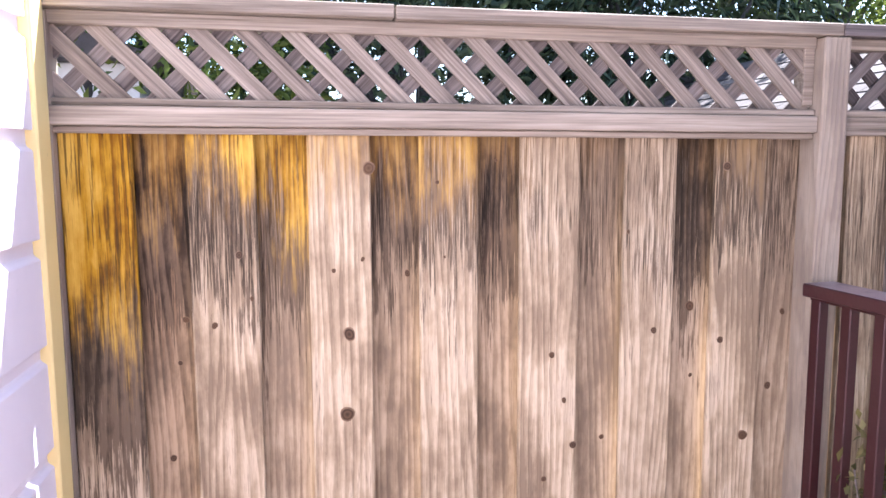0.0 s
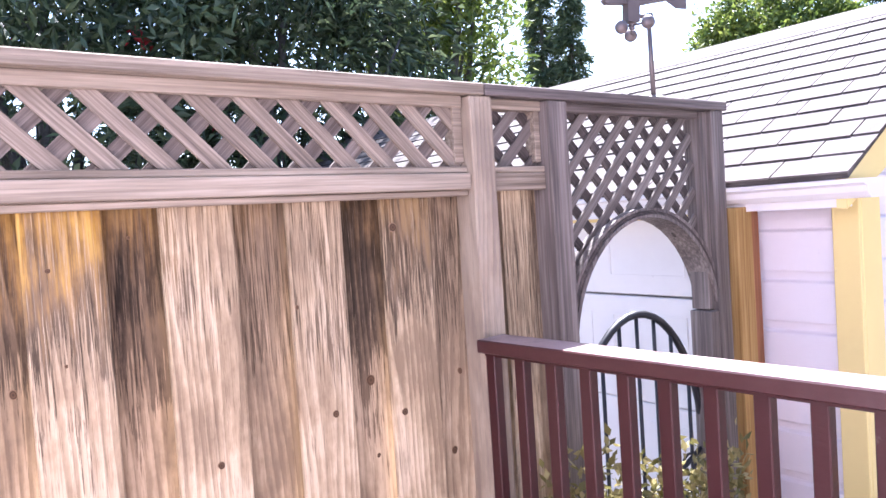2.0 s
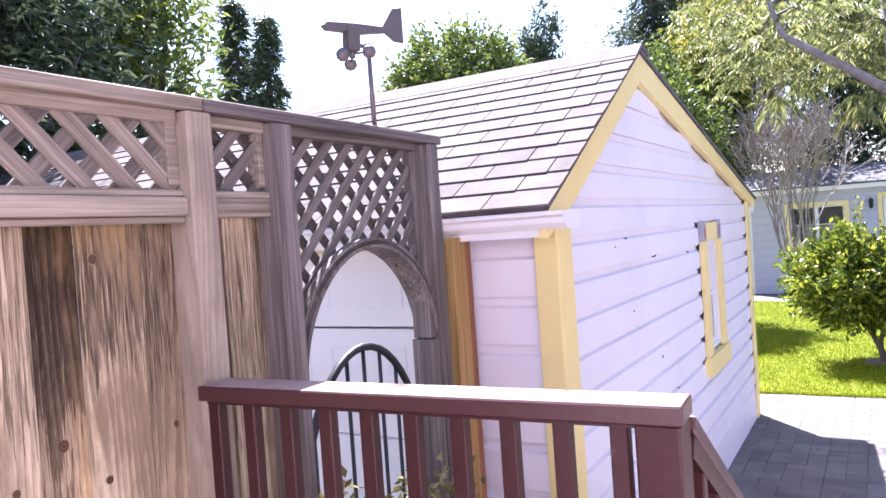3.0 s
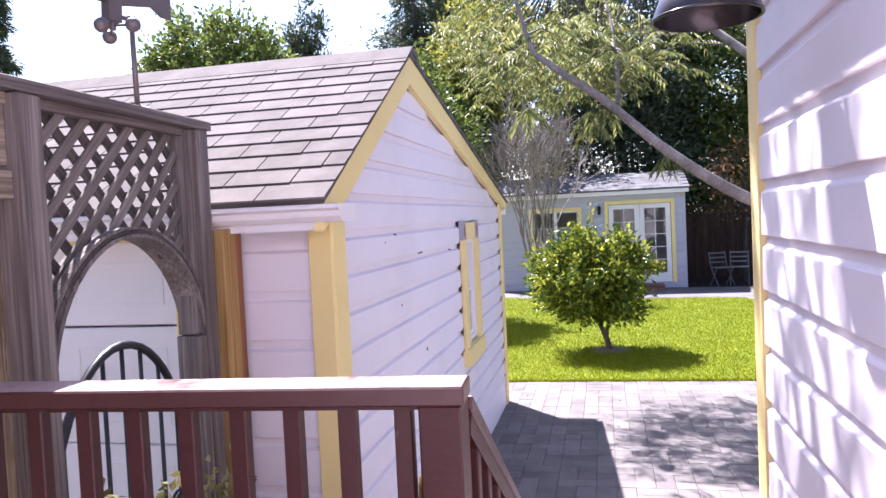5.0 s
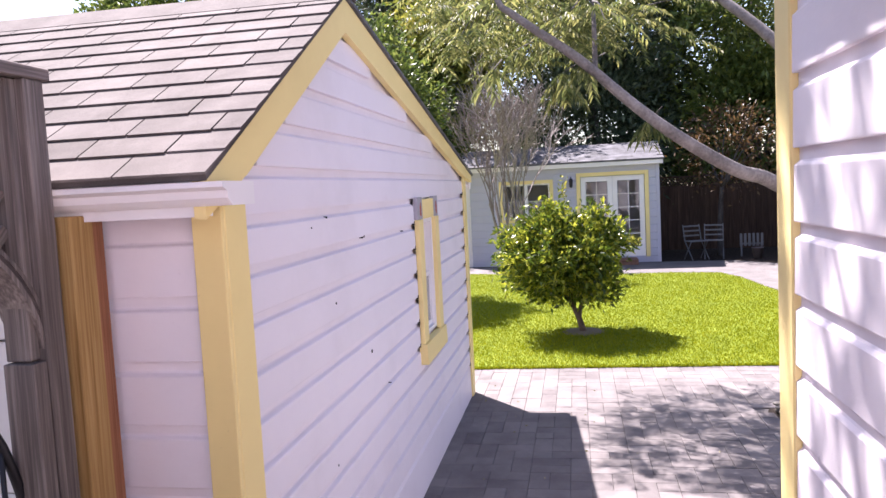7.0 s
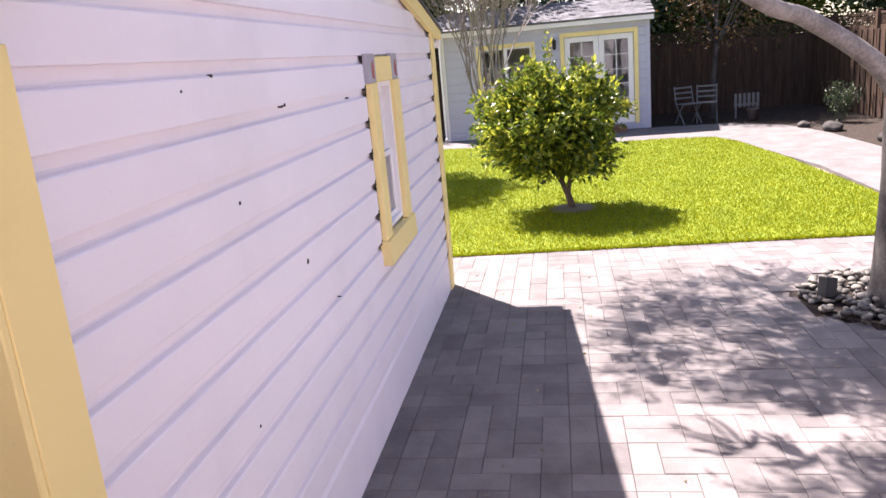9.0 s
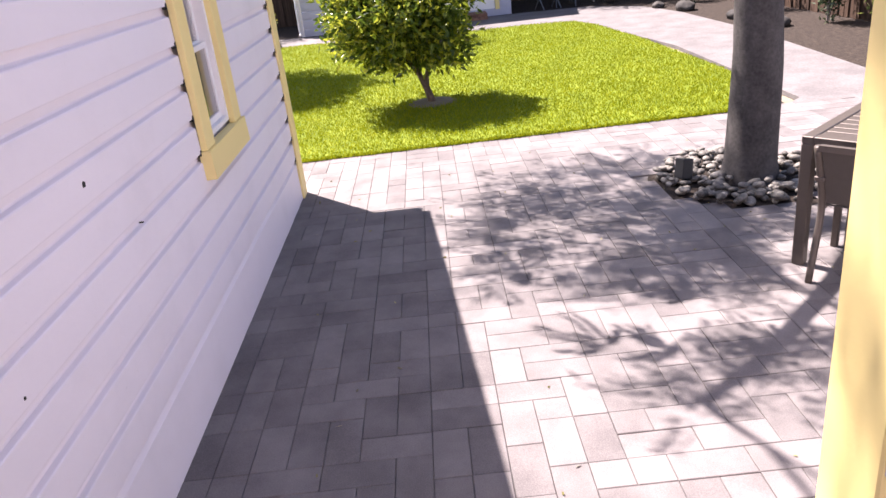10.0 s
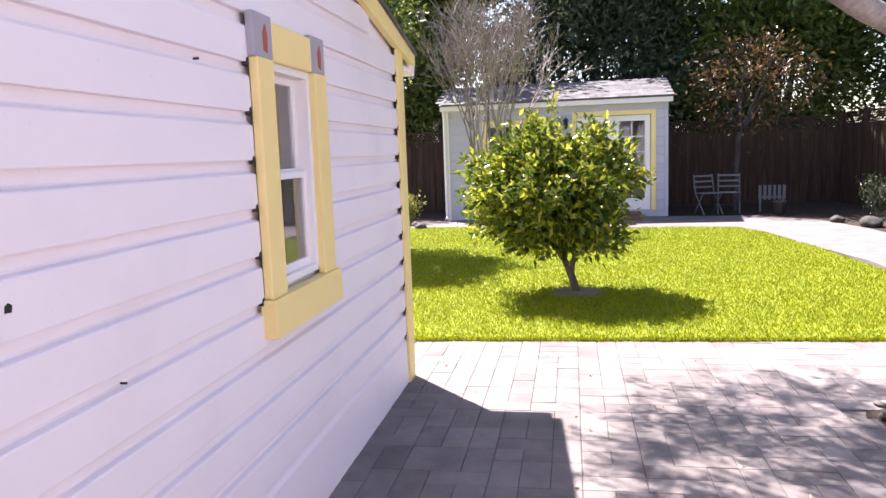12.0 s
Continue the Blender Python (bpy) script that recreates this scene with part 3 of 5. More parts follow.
# rake boards, corner boards and frieze
RAKE = 0.17
bm = prism([(3.0, roof_z(3.0) - 0.005), (APEX[0], APEX[1] - 0.005), (APEX[0], APEX[1] - RAKE), (3.3, roof_z(3.3) - RAKE + 0.01), (3.0, roof_z(3.0) - 0.12)], GY - 0.06, GY - 0.022)
part("rake_board", bm, M_YELLOW, garage, "yellow rake board")
bm = prism([(APEX[0] + 0.001, APEX[1] - 0.005), (8.68, roof_z(8.68) - 0.005), (8.68, roof_z(8.68) - 0.07), (8.2, roof_z(8.2) - 0.11), (APEX[0] + 0.001, APEX[1] - RAKE)], GY - 0.06, GY - 0.022)
part("rake_board", bm, M_YELLOW, garage, "yellow rake board")
part("corner_board", box(GX0 - 0.0235, GX0 + 0.13, GY - 0.044, GY - 0.0245, -0.04, 2.07, 0.003), M_YELLOW, garage, "yellow corner board")
part("corner_board", box(GX0 - 0.044, GX0 - 0.0235, GY - 0.042, GY + 0.06, -0.04, 2.07, 0.003), M_YELLOW, garage, "yellow corner board")
part("corner_board", box(GX1 - 0.15, GX1 + 0.012, GY - 0.044, GY - 0.0245, -0.02, 2.2, 0.003), M_YELLOW, garage, "yellow corner board")
part("corner_board", box(GX1, GX1 + 0.022, GY - 0.02, GY + 0.08, -0.02, 2.2, 0.003), M_YELLOW, garage, "yellow corner board")
part("frieze_board", box(GX0 - 0.03, GX0 - 0.004, DOOR_Y0 - 0.05, DOOR_Y1, 2.02, 2.12, 0.003), M_YELLOW, garage, "yellow board over the garage door")
part("door_casing", box(GX0 - 0.03, GX0 + 0.01, DOOR_Y0 - 0.03, DOOR_Y0, -0.04, 2.02, 0.003), M_YELLOW, garage, "yellow door casing")
# roof slabs
for xa, xb, nm in ((2.985, APEX[0], "roof_slab"), (APEX[0], 8.7, "roof_slab")):
    bm = prism([(xa, roof_z(xa)), (xb, roof_z(xb)), (xb, roof_z(xb) + 0.02), (xa, roof_z(xa) + 0.02)], GY - 0.075, 9.1)
    part(nm, bm, M_SHEDSHINGLE if xa > 4 else M_SHINGLE, garage)
part("ridge_cap", prism([(APEX[0] - 0.13, roof_z(APEX[0] - 0.13) + 0.034), (APEX[0], APEX[1] + 0.048), (APEX[0] + 0.13, roof_z(APEX[0] + 0.13) + 0.045), (APEX[0] + 0.13, roof_z(APEX[0] + 0.13) + 0.02), (APEX[0], APEX[1] + 0.022), (APEX[0] - 0.13, roof_z(APEX[0] - 0.13) + 0.02)], GY - 0.085, 9.1), M_SHINGLE, garage)
# fascia and gutter on the near eave, gutter on the far eave
part("fascia", prism([(3.01, 2.04), (3.06, 2.04), (3.06, 2.18), (3.01, 2.155)], GY - 0.05, 9.0), M_WHITE, garage, "white fascia board")
gut = [(3.0, 2.07), (2.988, 2.078), (2.973, 2.092), (2.968, 2.114), (2.945, 2.124), (2.945, 2.14), (2.958, 2.14), (3.15, 2.14), (3.15, 2.07)]
part("gutter", prism(gut, 1.555, 9.0), M_WHITE, garage, "white moulded gutter")
part("gutter", prism([(8.64, 2.07), (8.73, 2.07), (8.77, 2.17), (8.64, 2.17)], GY - 0.04, 9.0), M_WHITE, garage, "white gutter")
part("soffit", box(8.35, 8.64, GY - 0.02, 9.0, 2.1, 2.12), M_WHITE, garage)
part("floor_slab", box(GX0 + g_in, GX1 - g_in, GY + g_in, 8.9, -0.05, -0.01), M_SAND, garage)

garage_door = thing("garage_door", "white sectional garage door with raised panels", "garage door", (GX0 + 0.03, 0, 0))
for i, (za, zb) in enumerate(((0.0, 0.545), (0.55, 1.095), (1.1, 1.635), (1.645, 2.02))):
    pn = part("door_section", box(0, 0.04, DOOR_Y0, DOOR_Y1, za, zb, 0.006), M_WHITE, garage_door)
    for k in range(4):
        ya = DOOR_Y0 + 0.09 + k * 0.6
        f = bmesh.new()
        for a, b, c, d in ((ya, ya + 0.46, za + 0.09, za + 0.1), (ya, ya + 0.46, zb - 0.1, zb - 0.09), (ya, ya + 0.01, za + 0.1, zb - 0.1), (ya + 0.45, ya + 0.46, za + 0.1, zb - 0.1)):
            box(-0.005, 0.0, a, b, c, d, bm=f)
        part("panel_moulding", f, M_WHITE, pn)


def sash_window(name, label, m, w, h, casing, sill_h, primer):
    """A double-hung window in its wall: local x across, y into the wall, z up from the opening's foot."""
    t = thing(name, label, "window")
    t.matrix_world = m
    part("casing", box(-casing, 0, -0.06, -0.0255, -0.02, h, 0.004), M_YELLOW, t, "yellow side casing")
    part("casing", box(w, w + casing, -0.06, -0.0255, -0.02, h, 0.004), M_YELLOW, t, "yellow side casing")
    part("head_casing", box(0.021, w - 0.021, -0.054, -0.0255, h, h + 0.14, 0.004), M_YELLOW, t, "yellow head casing")
    if primer:
        for a in (-casing - 0.01, w - 0.02):
            pb = part("primer_block", box(a, a + 0.165, -0.055, -0.0257, h + 0.001, h + 0.155, 0.003), M_GREYPRIMER, t, "grey primed patch block")
            part("primer_spot", prism([(a + 0.08, h + 0.03), (a + 0.11, h + 0.02), (a + 0.118, h + 0.08), (a + 0.1, h + 0.12), (a + 0.078, h + 0.09)], -0.058, -0.0545), M_REDPRIMER, pb, "red primer daub")
    part("sill", prism([(-0.075, -0.02), (-0.08, -sill_h), (-0.02, -sill_h), (-0.02, -0.02)], -casing - 0.02, w + casing + 0.02, "x"), M_YELLOW, t, "deep yellow sill board")
    for a, b, c, d in ((0, w, 0, 0.03), (0, w, h - 0.03, h), (0, 0.03, 0.03, h - 0.03), (w - 0.03, w, 0.03, h - 0.03)):
        part("frame", box(a, b, -0.03, 0.06, c, d, 0.002), M_WHITE, t, "white frame")
    for za, zb, y in ((0.03, h / 2 + 0.012, -0.005), (h / 2 - 0.012, h - 0.03, 0.025)):
        sash = part("sash", box(0.03, w - 0.03, y, y + 0.025, za, za + 0.035, 0.002), M_WHITE, t, "white sash")
        for a, b, c, d in ((0.03, w - 0.03, zb - 0.03, zb), (0.03, 0.065, za + 0.035, zb - 0.03), (w - 0.065, w - 0.03, za + 0.035, zb - 0.03)):
            part("sash_rail", box(a, b, y, y + 0.025, c, d, 0.002), M_WHITE, sash)
        pane = part("pane", box(0.066, w - 0.066, y + 0.01, y + 0.014, za + 0.036, zb - 0.031), M_GLASS, sash)
        pane.visible_shadow = False
    return t


for x, z, w in ((4.742, 1.247, 0.01), (4.207, 1.59, 0.006), (4.72, 1.86, 0.007), (4.69, 1.855, 0.004), (4.1, 0.87, 0.005), (3.95, 1.95, 0.004), (4.15, 1.985, 0.005), (5.6, 1.83, 0.004), (5.1, 0.98, 0.003)):
    part("paint_chip", prism([(x - w, z - w * 0.9), (x + w * 0.7, z - w), (x + w, z + w * 0.4), (x + w * 0.1, z + w), (x - w * 0.8, z + w * 0.5)], GY - 0.0295, GY - 0.012), M_DARK, garage, "dark chip in the paint")
for k in range(12):
    z = 0.33 + k * 0.17
    for x in (GX1 - 0.157, 5.948):
        if x > 7 or 0.9 < z < 1.9:
            part("joint_gap", prism([(x - 0.008, z - 0.012), (x + 0.006, z - 0.014), (x + 0.006, z + 0.016), (x - 0.008, z + 0.01)], GY - 0.031, GY - 0.012), M_DARK, garage, "dark open joint")


window_1 = tagged(sash_window("window_1", "narrow double-hung garage window with yellow casing", pose(WX0, GY, WZ0), WX1 - WX0, WZ1 - WZ0, 0.145, 0.16, True), kind="structure")
bm = bmesh.new()
cur = [(6.34 + 0.006 * k, GY + 0.1 + 0.012 * math.sin(k * 1.3)) for k in range(20)]
prism(cur + [(x, y + 0.004) for x, y in cur[::-1]], 0.95, 1.92, "z", bm)
solo("curtain", bm, M_CURTAIN, "grey pleated curtain hanging inside the garage window", "curtain", smooth=False)

# ---- house ----
house = thing("house", "lavender painted house with lap siding and yellow corner boards", "house")
HX, HY, LX = 3.365, -0.045, -0.535
bm = box(1.05, HX, HY - 0.15, HY, -0.05, 3.35)
box(HX - 0.15, HX, -7.0, HY - 0.15, -0.05, 3.35, bm=bm)
box(1.05, 1.2, -1.25, HY - 0.15, -0.05, 3.35, bm=bm)
box(LX - 0.15, 1.05, -1.4, -1.25, -0.05, 3.35, bm=bm)
box(LX - 0.15, LX, -1.25, 2.09, -0.05, 3.35, bm=bm)
box(LX - 3.0, LX - 0.15, 1.95, 2.09, -0.05, 3.35, bm=bm)
part("wall", bm, M_LAV, house)
siding(house, M_LAV, lambda a, b: [(1.05, HX - 0.13)] if b < 3.3 else [], 0.207, 0.08, HY, "x", 1, 0.018)
siding(house, M_LAV, lambda a, b: [(-1.25, 1.985)] if b < 3.3 else [], 0.258, 0.11, LX, "y", 1, 0.018)
siding(house, M_LAV, lambda a, b: [(-6.9, HY - 0.1)] if b < 3.3 else [], 0.207, 0.08, HX, "y", 1, 0.018)
part("corner_board", box(HX - 0.13, HX + 0.02, HY - 0.01, HY + 0.026, -0.04, 3.2, 0.004), M_YELLOW, house, "yellow corner board")
part("corner_board", box(HX, HX + 0.024, HY - 0.11, HY - 0.01, -0.04, 3.2, 0.004), M_YELLOW, house, "yellow corner board")
part("corner_board", box(LX - 0.01, LX + 0.03, 1.985, 2.075, -0.04, 3.2, 0.004), M_YELLOW, house, "yellow corner board with ragged paint edge")
bm = box(0.95, 3.75, -7.2, 0.33, 3.18, 3.24)
box(-4.0, LX + 0.02, -1.4, 2.2, 3.35, 3.5, bm=bm)
part("eaves", bm, M_WHITE, house)
bm = prism([(0.9, 3.24), (3.8, 3.24), (2.3, 4.3)], -7.2, 0.36)
prism([(-4.0, 3.5), (LX + 0.02, 3.5), (LX + 0.02, 3.6), (-4.0, 4.2)], -1.4, 2.2, bm=bm)
box(-4.0, 1.1, -7.0, -1.3, 3.2, 3.4, bm=bm)
part("roof", bm, M_SHINGLE, house)

barn_lamp = thing("barn_lamp", "dark metal dome lamp on the house wall", "wall lamp", (2.5, HY + 0.02, 2.6))
c = (0, 0.27, 0)
prof = [(0.15, 0.0), (0.148, 0.02), (0.13, 0.06), (0.1, 0.09), (0.06, 0.11), (0.04, 0.125), (0.036, 0.18), (0.02, 0.19)]
part("shade", lathe(prof + [(r - 0.006, h - 0.004) for r, h in prof[::-1]], c, 40), M_LAMP, barn_lamp, "dark enamelled dome shade", smooth=True)
part("shade_rim", lathe([(0.154, -0.004), (0.156, 0.0), (0.154, 0.005), (0.146, 0.005), (0.145, -0.004), (0.154, -0.004)], c, 40), M_LAMP, barn_lamp, smooth=True)
part("bulb", ball((0, 0.27, 0.07), 0.032), M_BULB, barn_lamp, smooth=True)
part("arm", tube(spline([(0, 0.27, 0.18), (0, 0.26, 0.26), (0, 0.16, 0.3), (0, 0.05, 0.24), (0, 0.0, 0.2)], 5), 0.012, 10), M_LAMP, barn_lamp, smooth=True)
part("wall_plate", box(-0.045, 0.045, -0.005, 0.012, 0.13, 0.27, 0.004), M_LAMP, barn_lamp)

# ---- deck, steps and railing ----
DECK = 0.72
deck = thing("deck", "oxblood painted timber deck with steps", "deck")
for k in range(17):
    ya = -1.24 + k * 0.146
    if ya < 1.0:
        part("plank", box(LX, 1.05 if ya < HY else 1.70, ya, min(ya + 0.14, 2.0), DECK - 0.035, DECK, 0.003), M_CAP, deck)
    else:
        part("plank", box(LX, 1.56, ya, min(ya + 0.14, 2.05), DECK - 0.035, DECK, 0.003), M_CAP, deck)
part("fascia", box(1.66, 1.70, HY, 0.84, 0.03, DECK - 0.036), M_OXBLOOD, deck)
part("joist", box(LX, 1.50, 1.9, 1.95, 0.0, DECK - 0.036), M_OXBLOOD, deck)
part("joist", box(LX, 1.60, -0.6, -0.55, 0.0, DECK - 0.036), M_OXBLOOD, deck)
for k in range(1, 4):
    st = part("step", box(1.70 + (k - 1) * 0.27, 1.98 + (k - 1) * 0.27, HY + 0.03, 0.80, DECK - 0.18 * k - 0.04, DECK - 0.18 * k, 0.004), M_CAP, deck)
    part("riser", box(1.955 + (k - 1) * 0.27, 1.975 + (k - 1) * 0.27, HY + 0.04, 0.79, max(DECK - 0.18 * k - 0.18, 0.0), DECK - 0.18 * k - 0.041), M_OXBLOOD, st)
part("stringer", prism([(1.70, 0.0), (1.70, 0.66), (2.52, 0.1), (2.52, 0.0)], 0.80, 0.838), M_OXBLOOD, deck)

RT = 1.728
railing = thing("deck_railing", "oxblood painted wooden deck railing with square balusters", "railing")
ra, rb = Vector((1.64, 2.07, 0)), Vector((1.716, 0.862, 0))
rd = (rb - ra).normalized()
part("cap_rail", beam(ra + Vector((0, 0, RT - 0.02)), rb + rd * 0.02 + Vector((0, 0, RT - 0.02)), 0.115, 0.04, bevel=0.004), M_CAP, railing, "cap rail with dusty top, glare in its colour")
part("top_rail", beam(ra + Vector((0, 0, RT - 0.047)), rb - rd * 0.06 + Vector((0, 0, RT - 0.047)), 0.05, 0.013), M_OXBLOOD, railing)
part("bottom_rail", beam(ra + Vector((0, 0, DECK + 0.12)), rb - rd * 0.06 + Vector((0, 0, DECK + 0.12)), 0.04, 0.07), M_OXBLOOD, railing)
me = mesh_of("baluster", box(-0.017, 0.017, -0.019, 0.019, 0, RT - 0.042 - DECK - 0.05, 0.003), M_OXBLOOD)
for k in range(10):
    q = ra.lerp(rb, (0.012 + k * 0.1205) / (rb - ra).length)
    piece("baluster", me, railing, pose(q.x, q.y, DECK + 0.05, 0, 0, 3.6))
part("newel_post", beam(rb - rd * 0.03 + Vector((0, 0, 0.0)), rb - rd * 0.03 + Vector((0, 0, RT - 0.041)), 0.088, 0.088, up=(1, 0, 0), bevel=0.004), M_OXBLOOD, railing)
sa, sb = Vector((1.775, 0.867, RT - 0.06)), Vector((2.66, 0.867, RT - 0.06 - 0.60))
part("stair_cap_rail", beam(sa, sb, 0.05, 0.034, bevel=0.004), M_CAP, railing, "sloping cap rail with dusty top, glare in its colour")
part("stair_rail", beam(sa + Vector((0, 0, -0.045)), sb + Vector((0, 0, -0.045)), 0.04, 0.05), M_OXBLOOD, railing)
part("stair_rail", beam(sa + Vector((0, 0, -0.85)), sb + Vector((0, 0, -0.85)), 0.04, 0.06), M_OXBLOOD, railing)
me = mesh_of("baluster", box(-0.018, 0.018, -0.018, 0.018, -0.86, -0.05, 0.003), M_OXBLOOD)
for k in range(6):
    q = sa.lerp(sb, (k + 0.7) / 6.6)
    piece("baluster", me, railing, Matrix.Translation(q))
part("newel_post", box(2.62, 2.70, 0.827, 0.907, 0, 1.08, 0.004), M_OXBLOOD, railing)

# ---- fence with lattice ----
FY = 2.12
fence = thing("fence", "weathered cedar board fence with a lattice top", "fence")


def drop(x):
    return -0.006 * (x - 0.16)


WEAR = [(1, 0.3, 1, 0.25), (0.35, 0.66, 1, 0.95), (0.95, 0.72, 0.75, 0.2), (0.85, 0.55, 0.6, 0.4), (0.35, 0.72, 0.12, 0.05), (0.35, 0.7, 0.75, 0.5), (0.55, 0.76, 0.6, 0.05), (0.2, 0.72, 0.8, 0.6),
        (0.05, 0.75, 0.35, 0.05), (0.05, 0.7, 0.5, 0.4), (0.0, 0.7, 0.42, 0.1), (0.05, 0.65, 0.95, 0.35), (0.1, 0.75, 0.7, 0.1), (0.0, 0.6, 0.6, 0.15)]
edges = [-0.505, -0.33, -0.197, -0.02, 0.115, 0.285, 0.42, 0.588, 0.711, 0.888, 1.029, 1.19, 1.316, 1.482, 1.61]
for i, (a, b) in enumerate(zip(edges, edges[1:])):
    f = i % 2 == 0
    y = FY if f else FY + 0.046
    a2, b2 = (a, b) if f else (a - 0.02, b + 0.02)
    w = 0.004
    pts = [(a2, y + 0.018), (a2, y + w), (a2 + w, y), (b2 - w, y + RNG.uniform(-0.002, 0.003)), (b2, y + w), (b2, y + 0.018)]
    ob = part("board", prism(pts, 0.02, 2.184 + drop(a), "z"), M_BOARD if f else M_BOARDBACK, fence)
    ob.color = WEAR[i]
for a, b, f in ((1.714, 1.79, 0), (1.77, 1.885, 1), (1.865, 1.946, 0)):
    y = FY + (0.01 if f else 0.04)
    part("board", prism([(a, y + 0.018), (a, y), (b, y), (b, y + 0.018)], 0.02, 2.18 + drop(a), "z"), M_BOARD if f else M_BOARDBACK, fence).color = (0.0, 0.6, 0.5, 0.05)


KNOTS = [(0.28, 2.08, 0.025), (0.22, 1.62, 0.022), (0.21, 1.39, 0.028), (0.18, 1.80, 0.009), (0.26, 1.83, 0.008), (0.81, 1.53, 0.013), (0.85, 1.39, 0.011), (0.88, 1.25, 0.013), (0.79, 1.15, 0.011), (0.99, 1.25, 0.011), (1.13, 1.59, 0.013), (1.27, 1.65, 0.024), (1.28, 1.43, 0.009), (1.59, 1.62, 0.014), (1.35, 1.55, 0.014), (1.44, 1.24, 0.022), (1.66, 1.11, 0.011), (-0.22, 1.67, 0.013), (-0.24, 1.55, 0.009), (-0.27, 1.28, 0.014), (-0.07, 1.85, 0.014), (-0.04, 1.73, 0.009), (0.39, 1.78, 0.013), (0.47, 2.04, 0.008), (0.49, 1.83, 0.006), (1.04, 1.89, 0.009), (0.65, 2.10, 0.006), (1.55, 1.38, 0.016), (-0.14, 1.66, 0.013), (1.35, 2.08, 0.019)]
bm = bmesh.new()
ring = [bm.verts.new((math.cos(a) * (1 + 0.1 * math.sin(3 * a)), 0, 1.15 * math.sin(a) * (1 + 0.08 * math.cos(2 * a)))) for a in np.linspace(0, 2 * math.pi, 14, endpoint=False)]
inner = [bm.verts.new((v.co.x * 0.75, -0.15, v.co.z * 0.75)) for v in ring]
for i in range(14):
    bm.faces.new((ring[i - 1], ring[i], inner[i], inner[i - 1]))
bm.faces.new(inner)
knot_me = mesh_of("knot", bm, M_KNOT)
for x, z, r in KNOTS:
    i = sum(e <= x for e in edges) - 1
    piece("knot", knot_me, fence, Matrix.Translation((x, FY - 0.0003 + (0.046 if i % 2 else 0.0), z)) @ Matrix.Rotation(RNG.uniform(-0.5, 0.5), 4, "Y") @ Matrix.Diagonal((r * RNG.uniform(0.55, 0.85), 0.01, r * RNG.uniform(0.65, 0.9), 1)))


def raily(name, xa, xb, za, zb, ya, yb, mat=None):
    bm = prism([(xa, za + drop(xa)), (xb, za + drop(xb)), (xb, zb + drop(xb)), (xa, zb + drop(xa))], ya, yb)
    bmesh.ops.bevel(bm, geom=bm.edges[:], offset=0.003, segments=1, affect="EDGES")
    part(name, bm, mat or M_RAILX, fence)


raily("cap_board", -0.53, 0.35, 2.472, 2.508, FY - 0.05, FY + 0.1)
raily("cap_board", 0.354, 1.68, 2.47, 2.506, FY - 0.05, FY + 0.1)
raily("cap_board", 1.684, 2.95, 2.47, 2.506, FY - 0.05, FY + 0.1, M_RAILSHADE)
raily("top_rail", -0.52, 1.62, 2.436, 2.4715, FY - 0.012, FY + 0.05)
raily("lattice_strip", -0.52, 1.62, 2.237, 2.257, FY - 0.02, FY + 0.06)
raily("mid_rail", -0.52, 1.62, 2.187, 2.236, FY - 0.035, FY + 0.06)
raily("lower_rail", -0.51, 1.62, 2.168, 2.186, FY - 0.018, FY - 0.001)
raily("top_rail", 1.715, 1.95, 2.436, 2.4695, FY - 0.01, FY + 0.05)
raily("lattice_strip", 1.715, 1.95, 2.237, 2.257, FY - 0.015, FY + 0.06)
raily("mid_rail", 1.715, 1.95, 2.18, 2.236, FY - 0.015, FY + 0.06)
raily("top_rail", 2.04, 2.81, 2.44, 2.4695, FY - 0.01, FY + 0.06, M_RAILSHADE)
part("post", box(1.623, 1.712, FY - 0.045, FY + 0.07, 0, 2.459, 0.004), M_POST, fence)
part("post", box(1.947, 2.037, FY - 0.045, FY + 0.07, 0, 2.457, 0.004), M_POSTSHADE, fence)
part("post", box(2.845, 2.925, FY - 0.045, FY + 0.07, 0, 2.452, 0.004), M_POSTSHADE, fence)
part("inner_stud", box(2.805, 2.843, FY - 0.02, FY + 0.06, 1.66, 2.45, 0.003), M_POSTSHADE, fence)
part("inner_stud", box(2.79, 2.843, FY - 0.04, FY + 0.06, 0.0, 1.655, 0.003), M_POSTSHADE, fence)
part("end_strip", box(-0.522, -0.507, FY - 0.03, FY + 0.05, 0.02, 2.47, 0.002), M_POST, fence)
part("end_strip", box(1.588, 1.622, FY - 0.004, FY + 0.045, 2.26, 2.43, 0.002), M_RAILX, fence)
part("end_strip", box(1.922, 1.946, FY - 0.004, FY + 0.045, 2.26, 2.43, 0.002), M_RAILX, fence)


def lattice(xa, xb, za, zb, pitch, width, y, inside_fn, mats, phase=0.0, first=-1):
    """Two layers of crossed slats, each clipped to where inside_fn holds."""
    for layer, s in ((0, first), (1, -first)):
        h = zb - za
        k = math.floor((xa - h) / pitch)
        while k * pitch < xb + h:
            x0 = k * pitch + phase + layer * pitch * 0.5
            run = []
            for j in range(41):
                z = za + h * j / 40
                x = x0 + s * (z - za)
                ok = xa <= x <= xb and inside_fn(x, z)
                if ok:
                    run.append((x, z))
                if run and (not ok or j == 40):
                    if len(run) > 3:
                        (x1, z1), (x2, z2) = run[0], run[-1]
                        yy = y + layer * 0.013
                        part("lattice_slat", beam((x1, yy, z1 + drop(x1)), (x2, yy, z2 + drop(x2)), width, 0.009, up=(0, 1, 0)), mats[layer], fence)
                    run = []
            k += 1


